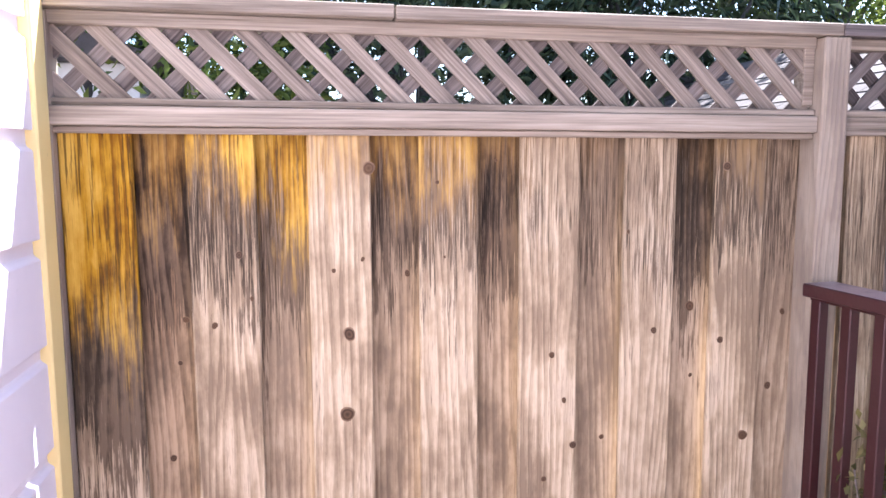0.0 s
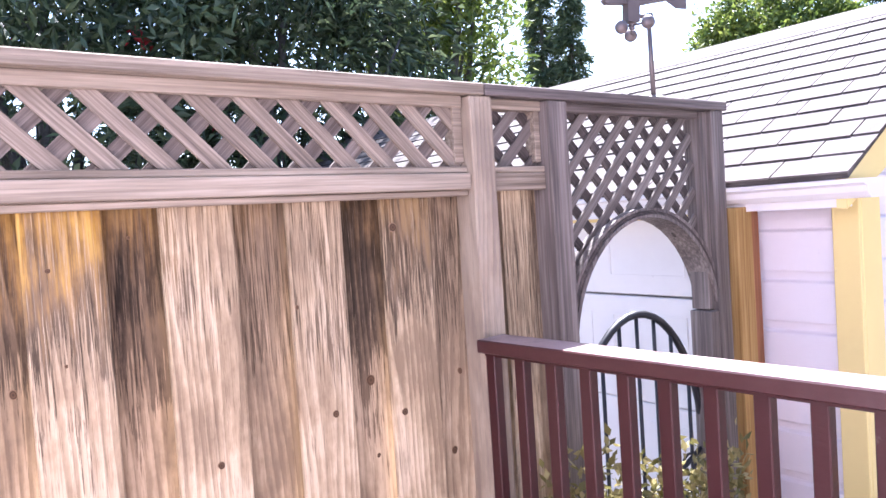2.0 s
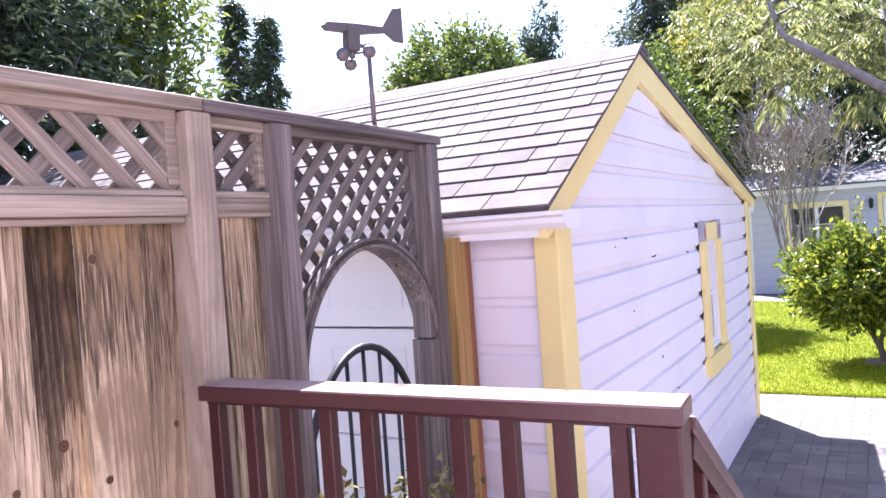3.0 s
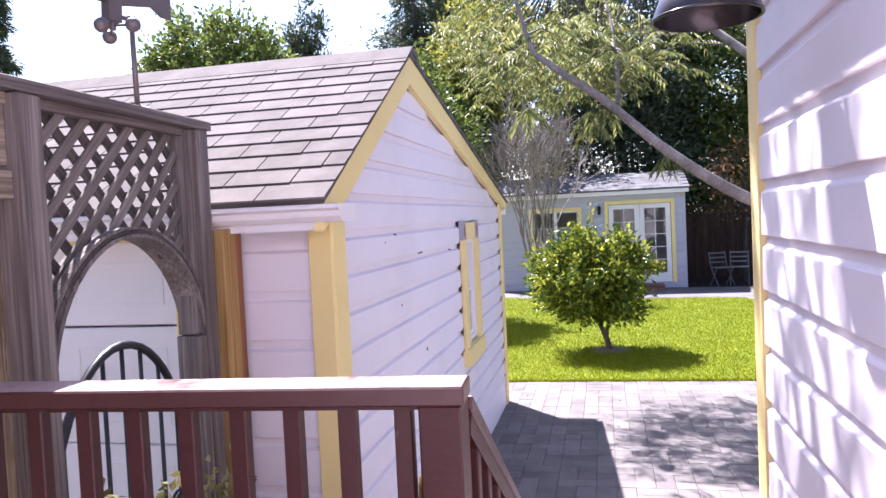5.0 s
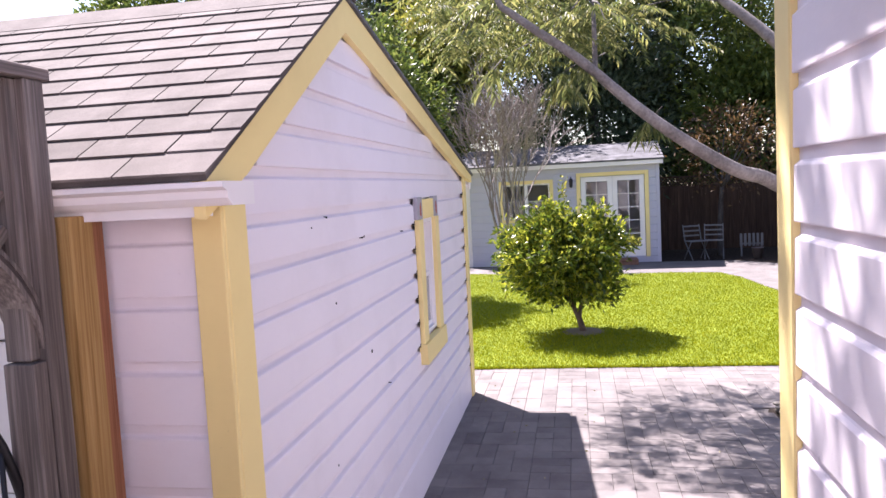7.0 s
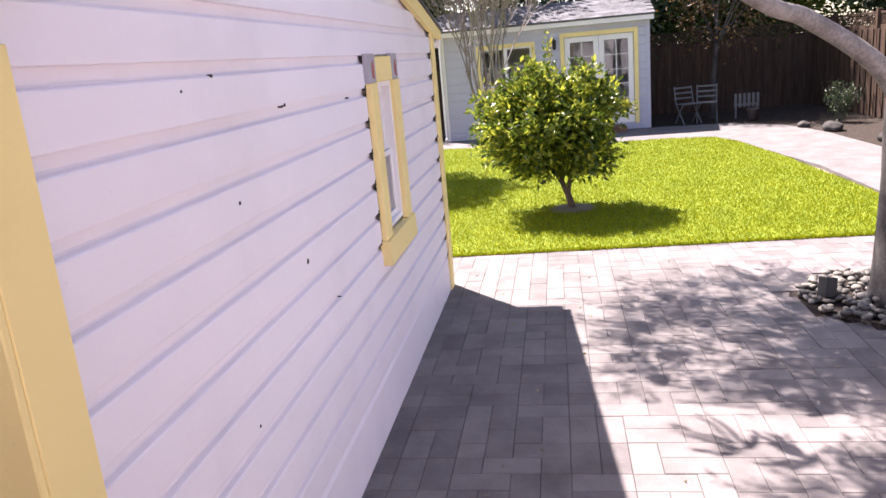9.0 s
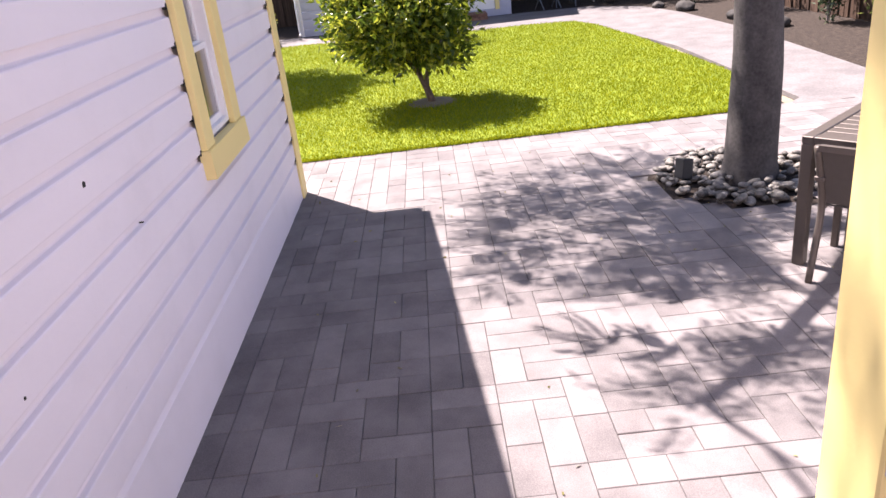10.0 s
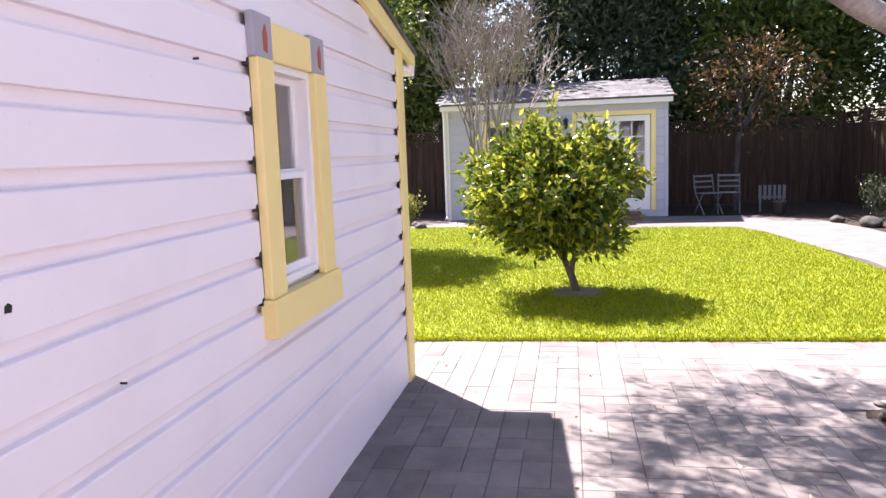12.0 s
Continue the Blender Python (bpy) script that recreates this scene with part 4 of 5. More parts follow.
lattice(-0.52, 1.61, 2.245, 2.45, 0.122, 0.042, FY + 0.008, lambda x, z: True, (M_SLAT, M_SHADESLAT2), 0.03)
lattice(1.715, 1.945, 2.245, 2.45, 0.118, 0.036, FY + 0.02, lambda x, z: True, (M_SLAT2, M_SHADESLAT), 0.01, 1)
ACX, AW, AZ, AH = 2.445, 0.405, 1.60, 0.445


def off_arch(x, z):
    return ((x - ACX) / (AW + 0.025)) ** 2 + (max(z - AZ, 0) / (AH + 0.025)) ** 2 > 1.0 and z > 1.62


lattice(2.04, 2.805, 1.60, 2.46, 0.112, 0.033, FY + 0.02, off_arch, (M_SLAT2, M_SHADESLAT), 0.0, 1)
arc = [(ACX + (AW + 0.004) * math.cos(a), AZ + (AH + 0.004) * math.sin(a)) for a in np.linspace(0.0, math.pi, 25)]
for r0, r1, ya, yb, mt in ((0.0, 0.012, FY - 0.035, FY + 0.075, M_POSTSHADE), (0.014, 0.024, FY - 0.03, FY + 0.0, M_SHADESLAT), (0.026, 0.036, FY - 0.03, FY + 0.0, M_POSTSHADE)):
    inn = [(x + r0 * math.copysign(1, x - ACX) * abs(x - ACX) / AW, z + r0) for x, z in arc]
    out = [(x + r1 * math.copysign(1, x - ACX) * abs(x - ACX) / AW, z + r1) for x, z in arc]
    bm = bmesh.new()
    for (a, b), (c, d) in zip(zip(inn, inn[1:]), zip(out, out[1:])):
        prism([a, b, d, c], ya, yb, bm=bm)
    bmesh.ops.remove_doubles(bm, verts=bm.verts[:], dist=0.0005)
    part("arch_band", bm, mt, fence, "bent wooden arch band")

stud = thing("wall_stud", "new yellow pine stud beside the garage wall", "post", (2.99, 2.085, 0))
part("stud", box(-0.05, 0.06, -0.04, 0.04, 0, 2.06, 0.003), M_NEWWOOD, stud)
part("batten", box(0.062, 0.115, -0.035, 0.03, 0, 2.04, 0.002), M_REDWOOD, stud, "reddish batten")

gate = thing("iron_gate", "black wrought-iron arched garden gate standing in the arbor", "gate", (2.435, FY + 0.045, 0))
GW, GZ0, GZ1 = 0.385, 1.05, 1.685


def gz(x):
    return GZ0 + (GZ1 - GZ0) * math.sqrt(max(0.0, 1 - (x / GW) ** 2))


ring = [(GW * math.cos(a), 0, GZ0 + (GZ1 - GZ0) * math.sin(a)) for a in np.linspace(0, math.pi, 25)]
part("arched_frame", tube([(GW, 0, 0.05)] + ring + [(-GW, 0, 0.05)], 0.015, 8), M_IRON, gate, smooth=True)
for k in range(-3, 4):
    x = k * 0.1
    part("bar", tube([(x, 0, 0.1), (x, 0, gz(x) - 0.004)], 0.0075, 6), M_IRON, gate, smooth=True)
part("crossbar", tube([(-GW, 0, 0.12), (GW, 0, 0.12)], 0.01, 6), M_IRON, gate)
part("scroll_rail", tube(spline([(-GW, 0, 0.8), (-0.1, 0, 0.86), (0.12, 0, 0.98), (GW, 0, 1.1)], 6), 0.01, 6), M_IRON, gate, smooth=True)
part("scroll_rail", tube(spline([(-GW, 0, 0.68), (-0.1, 0, 0.74), (0.12, 0, 0.86), (GW, 0, 0.98)], 6), 0.01, 6), M_IRON, gate, smooth=True)
for k in range(6):
    x = -0.28 + k * 0.112
    z = 0.79 + 0.06 * (k / 5) + 0.19 * (k / 5) ** 1.5
    part("ring", tube([(x + 0.042 * math.cos(a), 0, z + 0.042 * math.sin(a)) for a in np.linspace(0, 2 * math.pi, 15)], 0.006, 5), M_IRON, gate, smooth=True)

vane = thing("weather_vane", "grey metal anemometer and wind vane on a pole", "weather vane", (2.592, FY + 0.03, 2.492), rz=-20)
part("foot_plate", lathe([(0.0, 0.0), (0.05, 0.0), (0.05, 0.008), (0.02, 0.02), (0.0, 0.02)], (0, 0, 0), 16), M_GREYMETAL, vane)
part("pole", tube([(0, 0, 0.0), (-0.004, 0, 0.31)], 0.0095, 10), M_GREYMETAL, vane, smooth=True)
part("collar", lathe([(0.0, -0.015), (0.018, -0.012), (0.02, 0.0), (0.018, 0.014), (0.0, 0.018)], (-0.005, 0, 0.315), 14), M_GREYMETAL, vane, smooth=True)
part("cross_arm", tube([(-0.005, 0, 0.318), (-0.08, 0.0, 0.322)], 0.008, 8), M_GREYMETAL, vane, smooth=True)
part("hub", prism([(-0.105, 0.295), (-0.055, 0.295), (-0.05, 0.39), (-0.10, 0.39)], -0.022, 0.022), M_GREYMETAL, vane)
part("body", prism([(-0.2, 0.378), (-0.185, 0.39), (-0.06, 0.398), (0.08, 0.4), (0.08, 0.382), (-0.03, 0.364), (-0.185, 0.362)], -0.014, 0.014), M_GREYMETAL, vane)
part("tail_fin", prism([(0.06, 0.392), (0.12, 0.48), (0.165, 0.49), (0.165, 0.35), (0.12, 0.352), (0.07, 0.384)], -0.003, 0.003), M_GREYMETAL, vane)
for p in ((-0.14, -0.03, 0.27), (-0.03, 0.09, 0.27), (-0.07, -0.1, 0.272)):
    part("cup", ball(p, 0.026), M_GREYMETAL, vane, smooth=True)
    part("cup_arm", tube([(-0.078, 0, 0.285), p], 0.004, 6), M_GREYMETAL, vane)
part("cup_axle", tube([(-0.078, 0, 0.27), (-0.078, 0, 0.3)], 0.012, 8), M_GREYMETAL, vane)

# Plain capped brass post; its use is not known.
brass_tap = thing("brass_tap", "thin brass post with a rounded cap beside the newel post", "tap", (1.9, 0.98, 0))
part("pipe", tube([(0, 0, 0), (0, 0, 1.42)], 0.013, 10), M_BRASS, brass_tap, smooth=True)
part("cap", lathe([(0.0, 0.05), (0.012, 0.048), (0.021, 0.038), (0.024, 0.02), (0.024, -0.02), (0.014, -0.03)], (0, 0, 1.42), 16), M_BRASS, brass_tap, smooth=True)


def shrub(name, label, loc, r, h, n, material, ll, lw, stems=14):
    t = thing(name, label, "shrub", loc)
    bm = bmesh.new()
    P, D = [], []
    for k in range(stems):
        a = RNG.uniform(0, 2 * math.pi)
        e = Vector((math.cos(a) * r[0] * RNG.uniform(0.2, 0.9), math.sin(a) * r[1] * RNG.uniform(0.2, 0.9), h * RNG.uniform(0.6, 0.98)))
        pts = spline([(0, 0, 0), (e.x * 0.35, e.y * 0.35, e.z * 0.5), tuple(e)], 4)
        tube(pts, np.linspace(0.009, 0.003, len(pts)), 5, bm)
        q = np.repeat(pts[3:], max(1, n // stems // max(len(pts) - 3, 1)), 0)
        q = q + RNG.normal(size=q.shape) * np.array([r[0], r[1], h]) * 0.13
        P.append(q)
        D.append(RNG.normal(size=q.shape) + np.array([0, 0, 0.4]))
    part("stems", bm, M_TWIG, t)["kind"] = "stuff"
    P = np.concatenate(P)
    P[:, 2] = np.minimum(np.abs(P[:, 2]), h * RNG.uniform(0.9, 1.1, len(P)))
    ob = new("leaves", leaf_mesh("leaves", P, np.concatenate(D), ll, lw, material))
    ob.parent = t
    return t


shrub("dry_shrub", "sparse shrub with dry yellowish leaves in the corner by the fence", (2.2, 1.86, 0), (0.46, 0.16), 1.2, 7500, L_DRY, 0.045, 0.022, 44)
shrub("dry_shrub", "sparse shrub with dry yellowish leaves in the corner by the fence", (1.83, 1.9, 0), (0.2, 0.12), 1.28, 2600, L_DRY, 0.045, 0.022, 22)

# ---- garden shed ----
shed = thing("garden_shed", "blue-grey garden shed with white fascia and shingle roof", "shed", (20.1, 0, 0))
SY0, SY1 = -1.46, 3.33
DY0, DY1, DZ0, DZ1 = -1.12, 0.45, 0.16, 2.2
VY0, VY1, VZ0, VZ1 = 1.22, 2.42, 1.2, 2.09
for w in ((0, 0.1, SY0, DY0, 0, 2.47), (0, 0.1, DY1, VY0, 0, 2.47), (0, 0.1, VY1, SY1, 0, 2.47), (0, 0.1, DY0, DY1, DZ1, 2.47), (0, 0.1, DY0, DY1, 0, DZ0), (0, 0.1, VY0, VY1, 0, VZ0),
          (0, 0.1, VY0, VY1, VZ1, 2.47), (0.1, 2.4, SY0, SY0 + 0.1, 0, 2.47), (0.1, 2.4, SY1 - 0.1, SY1, 0, 2.47), (2.4, 2.5, SY0, SY1, 0, 2.47)):
    part("wall", box(*w), M_SHEDBLUE, shed)


def shed_spans(a, b):
    if b > 2.49:
        return []
    cuts = []
    if b > 0 and a < DZ1 + 0.12:
        cuts.append((DY0 - 0.11, DY1 + 0.11))
    if b > VZ0 - 0.09 and a < VZ1 + 0.09:
        cuts.append((VY0 - 0.09, VY1 + 0.09))
    out, y = [], SY0
    for p, q in cuts:
        out.append((y, p))
        y = q
    return out + [(y, SY1)]


siding(shed, M_SHEDBLUE, shed_spans, 0.195, 0.0, 0, "y", -1, 0.016)
part("corner_board", box(-0.03, 0.0, SY0 - 0.02, SY0 + 0.06, 0, 2.44, 0.003), M_SHEDBLUE, shed)
part("corner_board", box(-0.03, 0.0, SY1 - 0.06, SY1 + 0.02, 0, 2.44, 0.003), M_WHITE, shed, "white corner board")
part("fascia", box(-0.17, -0.14, SY0 - 0.1, SY1 + 0.1, 2.44, 2.57, 0.004), M_WHITE, shed, "white fascia")
part("soffit", box(-0.14, 0.0, SY0 - 0.1, SY1 + 0.1, 2.44, 2.455), M_WHITE, shed)
part("roof_slab", prism([(-0.19, 2.57), (1.25, 3.04), (2.7, 2.57), (2.7, 2.54), (1.25, 3.0), (-0.19, 2.54)], SY0 - 0.12, SY1 + 0.12), M_SHEDSHINGLE, shed)
bm = prism([(0.0, 2.47), (2.5, 2.47), (1.25, 2.98)], SY0, SY0 + 0.08)
prism([(0.0, 2.47), (2.5, 2.47), (1.25, 2.98)], SY1 - 0.08, SY1, bm=bm)
part("gable_wall", bm, M_SHEDBLUE, shed)
part("floor", box(0.1, 2.4, SY0 + 0.1, SY1 - 0.1, 0.0, 0.1), M_DARK, shed)
part("downpipe", tube([(-0.1, SY1 + 0.03, 2.44), (-0.05, SY1 + 0.03, 2.3), (-0.05, SY1 + 0.03, 0.12), (-0.16, SY1 + 0.03, 0.05)], 0.035, 8), M_WHITE, shed, "white downpipe")
slope = math.atan2(0.47, 1.44)
bm0 = prism([(0, 0), (0.155, 0), (0.155, 0.006), (0, 0.012)], -0.145, 0.145)
tab = mesh_of("shingle", bm0, M_SHEDSHINGLE)
for r in range(11):
    for k in range(18):
        y = SY0 + 0.02 + k * 0.293 + (r % 2) * 0.146
        if y < SY1 + 0.1:
            u = r * 0.137
            piece("shingle", tab, shed, Matrix.Translation((-0.19 + u * math.cos(slope), y, 2.573 + u * math.sin(slope))) @ Matrix.Rotation(-slope - 0.03, 4, "Y"))

door_1 = thing("door_1", "white french doors with small glass panes in a yellow frame", "door", (20.1, 0, 0), kind="structure")
for a, b, c, d in ((DY0 - 0.1, DY0, DZ0 - 0.02, DZ1 + 0.1), (DY1, DY1 + 0.1, DZ0 - 0.02, DZ1 + 0.1), (DY0, DY1, DZ1, DZ1 + 0.1)):
    part("casing", box(-0.035, 0.02, a, b, c, d, 0.004), M_YELLOW, door_1, "yellow casing")
mid = (DY0 + DY1) / 2
for ya, yb, hy in ((DY0 + 0.01, mid - 0.003, mid - 0.05), (mid + 0.003, DY1 - 0.01, mid + 0.05)):
    leafd = part("door_leaf", box(0.0, 0.04, ya, ya + 0.12, DZ0, DZ1 - 0.01, 0.003), M_WHITE, door_1)
    part("stile", box(0.0, 0.04, yb - 0.12, yb, DZ0, DZ1 - 0.01, 0.003), M_WHITE, leafd)
    part("rail", box(0.0, 0.04, ya + 0.12, yb - 0.12, DZ0, DZ0 + 0.24, 0.003), M_WHITE, leafd)
    part("rail", box(0.0, 0.04, ya + 0.12, yb - 0.12, DZ1 - 0.13, DZ1 - 0.01, 0.003), M_WHITE, leafd)
    w, z0, z1 = yb - ya - 0.24, DZ0 + 0.24, DZ1 - 0.13
    part("muntin", box(0.008, 0.03, ya + 0.12 + w / 2 - 0.01, ya + 0.12 + w / 2 + 0.01, z0, z1), M_WHITE, leafd)
    for k in range(1, 5):
        z = z0 + (z1 - z0) * k / 5
        part("muntin", box(0.009, 0.029, ya + 0.12, yb - 0.12, z - 0.01, z + 0.01), M_WHITE, leafd)
    for k in range(5):
        for j in range(2):
            pa = ya + 0.12 + j * w / 2
            pn = part("pane", box(0.018, 0.022, pa + 0.011, pa + w / 2 - 0.011, z0 + (z1 - z0) * k / 5 + 0.011, z0 + (z1 - z0) * (k + 1) / 5 - 0.011), M_GLASS, leafd)
            pn.visible_shadow = False
    part("door_knob", ball((-0.03, hy, 1.05), 0.028), M_BRASS, leafd, smooth=True)
    part("deadbolt", ball((-0.012, hy, 1.2), 0.022), M_GREYMETAL, leafd, smooth=True)

window_2 = thing("window_2", "white shed window with yellow casing", "window", (20.1, 0, 0), kind="structure")
for a, b, c, d in ((VY0 - 0.09, VY0, VZ0 - 0.09, VZ1 + 0.09), (VY1, VY1 + 0.09, VZ0 - 0.09, VZ1 + 0.09), (VY0, VY1, VZ1, VZ1 + 0.09), (VY0, VY1, VZ0 - 0.09, VZ0)):
    part("casing", box(-0.035, 0.01, a, b, c, d, 0.003), M_YELLOW, window_2, "yellow casing")
for j in range(2):
    ya = VY0 + j * (VY1 - VY0) / 2
    yb = ya + (VY1 - VY0) / 2
    sh = part("sash", box(0.01, 0.045, ya, ya + 0.04, VZ0, VZ1), M_WHITE, window_2)
    for a, b, c, d in ((yb - 0.04, yb, VZ0, VZ1), (ya + 0.04, yb - 0.04, VZ0, VZ0 + 0.04), (ya + 0.04, yb - 0.04, VZ1 - 0.04, VZ1)):
        part("sash_rail", box(0.01, 0.045, a, b, c, d), M_WHITE, sh)
    part("muntin", box(0.02, 0.04, ya + 0.04, yb - 0.04, 1.635, 1.655), M_WHITE, sh)
    pn = part("pane", box(0.026, 0.03, ya + 0.041, yb - 0.041, VZ0 + 0.041, VZ1 - 0.041), M_GLASS, sh)
    pn.visible_shadow = False

step = thing("brick_step", "low brown brick step below the french doors", "step", (19.7, -0.36, 0))
for r in range(2):
    for k in range(5):
        part("brick", box(-0.2, 0.37, -0.52 + k * 0.21, -0.315 + k * 0.21, r * 0.068, r * 0.068 + 0.064, 0.005), M_BRICK, step)

lantern = thing("wall_lantern", "black carriage lantern on the shed wall", "wall lamp", (20.07, 0.68, 2.08))
part("back_plate", box(-0.0, 0.015, -0.04, 0.04, -0.1, 0.1, 0.004), M_IRON, lantern)
part("arm", tube(spline([(0, 0, 0.08), (-0.06, 0, 0.14), (-0.1, 0, 0.11)], 4), 0.009, 6), M_IRON, lantern)
part("cage", lathe([(0.0, 0.1), (0.03, 0.09), (0.065, 0.05), (0.055, 0.045), (0.045, -0.1), (0.02, -0.13), (0.0, -0.14)], (-0.1, 0, 0), 6), M_IRON, lantern)


def paling_fence(name, label, p, q, h, lattice_top):
    """A brown board fence from p to q with a lattice strip on top."""
    p, q = Vector((*p, 0)), Vector((*q, 0))
    n = int((q - p).length / 0.15)
    t = thing(name, label, "fence", p)
    t.matrix_world = Matrix.Translation(p) @ Matrix.Rotation(math.atan2(q.y - p.y, q.x - p.x), 4, "Z")
    L = (q - p).length
    me = mesh_of("board", box(0, 0.162, 0, 0.02, 0.0, h - 0.34, 0.003), M_BACKFENCE)
    for k in range(n):
        piece("board", me, t, Matrix.Translation((k * L / n, 0.022 * (k % 2), RNG.uniform(-0.01, 0.0))))
    part("rail", box(0, L, -0.035, -0.001, h - 0.36, h - 0.27, 0.004), M_BACKFENCE, t)
    part("rail", box(0, L, -0.035, -0.001, h - 0.05, h, 0.004), M_BACKFENCE, t)
    me = mesh_of("post", box(-0.045, 0.045, -0.06, 0.05, 0, h + 0.05, 0.004), M_BACKFENCE)
    for k in range(int(L / 2.4) + 1):
        piece("post", me, t, Matrix.Translation((min(k * 2.4, L), 0, 0)))
    bm = bmesh.new()
    for k in range(int(L / 0.1)):
        for s, y in ((1, -0.02), (-1, -0.012)):
            x = k * 0.1
            beam((x - s * 0.11, y, h - 0.27), (x + s * 0.11, y, h - 0.05), 0.026, 0.006, up=(0, 1, 0), bm=bm)
    part("lattice_panel", bm, M_BACKFENCE, t)
    return t


paling_fence("back_fence", "dark brown board fence with lattice strip behind the shed", (23.1, -5.9), (23.1, 9.6), 2.1, True)
paling_fence("side_fence", "brown board fence with lattice strip along the planting bed", (7.2, -6.2), (23.1, -5.9), 2.15, True)


def folding_chair(loc, rz, label):
    t = thing("garden_chair", label, "chair", loc, "chairs by the back fence", rz=rz)
    for y in (-0.22, 0.22):
        part("leg", tube([(-0.2, y, 0), (0.16, y, 0.46)], 0.014, 6), M_PLASTIC, t)
        part("leg", tube([(0.22, y, 0), (-0.16, y, 0.46), (-0.26, y, 0.86)], 0.014, 6), M_PLASTIC, t)
    for k in range(5):
        part("seat_slat", box(-0.18 + k * 0.08, -0.115 + k * 0.08, -0.23, 0.23, 0.45, 0.468, 0.003), M_PLASTIC, t)
    for k in range(3):
        part("back_slat", box(-0.262 + 0.0 * k, -0.245, -0.22, 0.22, 0.56 + k * 0.12, 0.6 + k * 0.12, 0.003), M_PLASTIC, t)
    return t


folding_chair((20.46, -2.8, 0), 170, "pale resin folding chair by the dark fence")
folding_chair((20.36, -2.36, 0), 200, "pale resin folding chair by the dark fence")
crate = thing("slatted_crate", "pale slatted crate standing in the mulch", "crate", (20.68, -3.74, 0))
for k in range(6):
    part("slat", box(-0.02, 0.0, -0.28 + k * 0.1, -0.22 + k * 0.1, 0.26, 0.58, 0.003), M_PLASTIC, crate)
part("rail", box(0.0, 0.02, -0.28, 0.28, 0.3, 0.34), M_PLASTIC, crate)
part("leg", box(0.0, 0.03, -0.26, -0.22, 0, 0.3), M_PLASTIC, crate)
part("leg", box(0.0, 0.03, 0.22, 0.26, 0, 0.3), M_PLASTIC, crate)
pail = thing("pail", "grey metal pail on the mulch", "bucket", (20.14, -3.76, 0))
part("body", lathe([(0.0, 0.0), (0.1, 0.0), (0.14, 0.26), (0.145, 0.265), (0.13, 0.26), (0.09, 0.02), (0.0, 0.02)], (0, 0, 0), 18), M_GREYMETAL, pail, smooth=True)
part("handle", tube([(0.14 * math.cos(a), 0, 0.25 + 0.12 * math.sin(a)) for a in np.linspace(0, math.pi, 9)], 0.005, 5), M_GREYMETAL, pail)


def rock(loc, r):
    bm = ball((0, 0, 0), 1.0, (r * 1.3, r, r * 0.7), 3)
    for v in bm.verts:
        v.co *= 1 + 0.22 * noise.noise(v.co * 2.2 / r + Vector(loc))
        v.co += Vector(loc) + Vector((0, 0, r * 0.3))
    solo("garden_rock", bm, M_ROCK, "grey boulder edging the planting bed", "rock", group="bed edging rocks", smooth=True)


for l, r in (((15.5, -4.79, 0), 0.15), ((17.33, -4.53, 0), 0.18), ((14.2, -4.93, 0), 0.16), ((18.2, -4.27, 0), 0.12), ((18.41, 3.65, 0), 0.12), ((18.95, 3.81, 0), 0.1)):
    rock(l, r)
shrub("bed_shrub", "low dark shrub in the planting bed", (16.14, -5.39, 0), (0.5, 0.45), 1.1, 1500, L_DARK, 0.09, 0.035, 18)
shrub("bed_shrub", "low dark shrub in the planting bed", (13.98, -5.58, 0), (0.6, 0.45), 1.3, 1500, L_DARK, 0.09, 0.035, 18)
shrub("bed_shrub", "low dark shrub in the planting bed", (12.26, -5.56, 0), (0.6, 0.45), 1.0, 1200, L_MID, 0.09, 0.035, 18)
shrub("bed_shrub", "low dark shrub in the planting bed", (18.52, -5.09, 0), (0.45, 0.4), 0.8, 900, L_DARK, 0.08, 0.03, 14)
shrub("flower_shrub", "small yellow-green shrub beside the shed corner", (19.38, 4.07, 0), (0.4, 0.35), 0.65, 800, L_YEL, 0.07, 0.04, 14)

# ---- trees of the garden ----
citrus = thing("citrus_tree", "small round citrus tree with glossy leaves on the lawn", "tree", (11.35, 0.53, 0))
for pts, r in (([(0, 0, -0.02), (-0.02, 0.06, 0.2), (0.02, 0.15, 0.42), (0.05, 0.22, 0.75)], 0.05), ([(-0.02, 0.06, 0.2), (0.03, 0.02, 0.4), (0.06, -0.12, 0.8)], 0.035), ([(0.0, 0.12, 0.36), (-0.2, 0.35, 0.7), (-0.3, 0.6, 1.0)], 0.025), ([(0.0, 0.12, 0.38), (-0.15, 0.2, 0.8), (-0.2, 0.2, 1.4)], 0.025)):
    s = spline(pts, 5)
    part("trunk" if r > 0.04 else "limb", tube(s, np.linspace(r, r * 0.45, len(s)), 8), M_CITRUSBARK, citrus, smooth=True)
cc, P, D = clumps((0.0, 0.24, 1.12), (0.8, 0.8, 0.6), 760, 26, 0.075, 0.25)
P[:, 2] = np.maximum(P[:, 2], 0.36 + 0.2 * RNG.random(len(P)))
ob = new("crown", leaf_mesh("crown", P, D + np.array([0, 0, 0.3]), 0.1, 0.044, L_CITRUS, droop=0.1))
ob.parent = citrus
for o, d, ln in (((0.0, 0.22, 1.6), (0.03, -0.02, 1), 0.5), ((0.1, -0.5, 1.2), (0, -1, 0.12), 0.3)):
    P = np.concatenate([np.array(o) + np.array(d) * h + RNG.normal(size=(6, 3)) * 0.025 for h in np.linspace(0, ln, 9)])
    ob = new("sprout", leaf_mesh("sprout", P, RNG.normal(size=P.shape) + np.array([0, 0, 0.6]), 0.085, 0.03, L_YEL))
    ob.parent = citrus

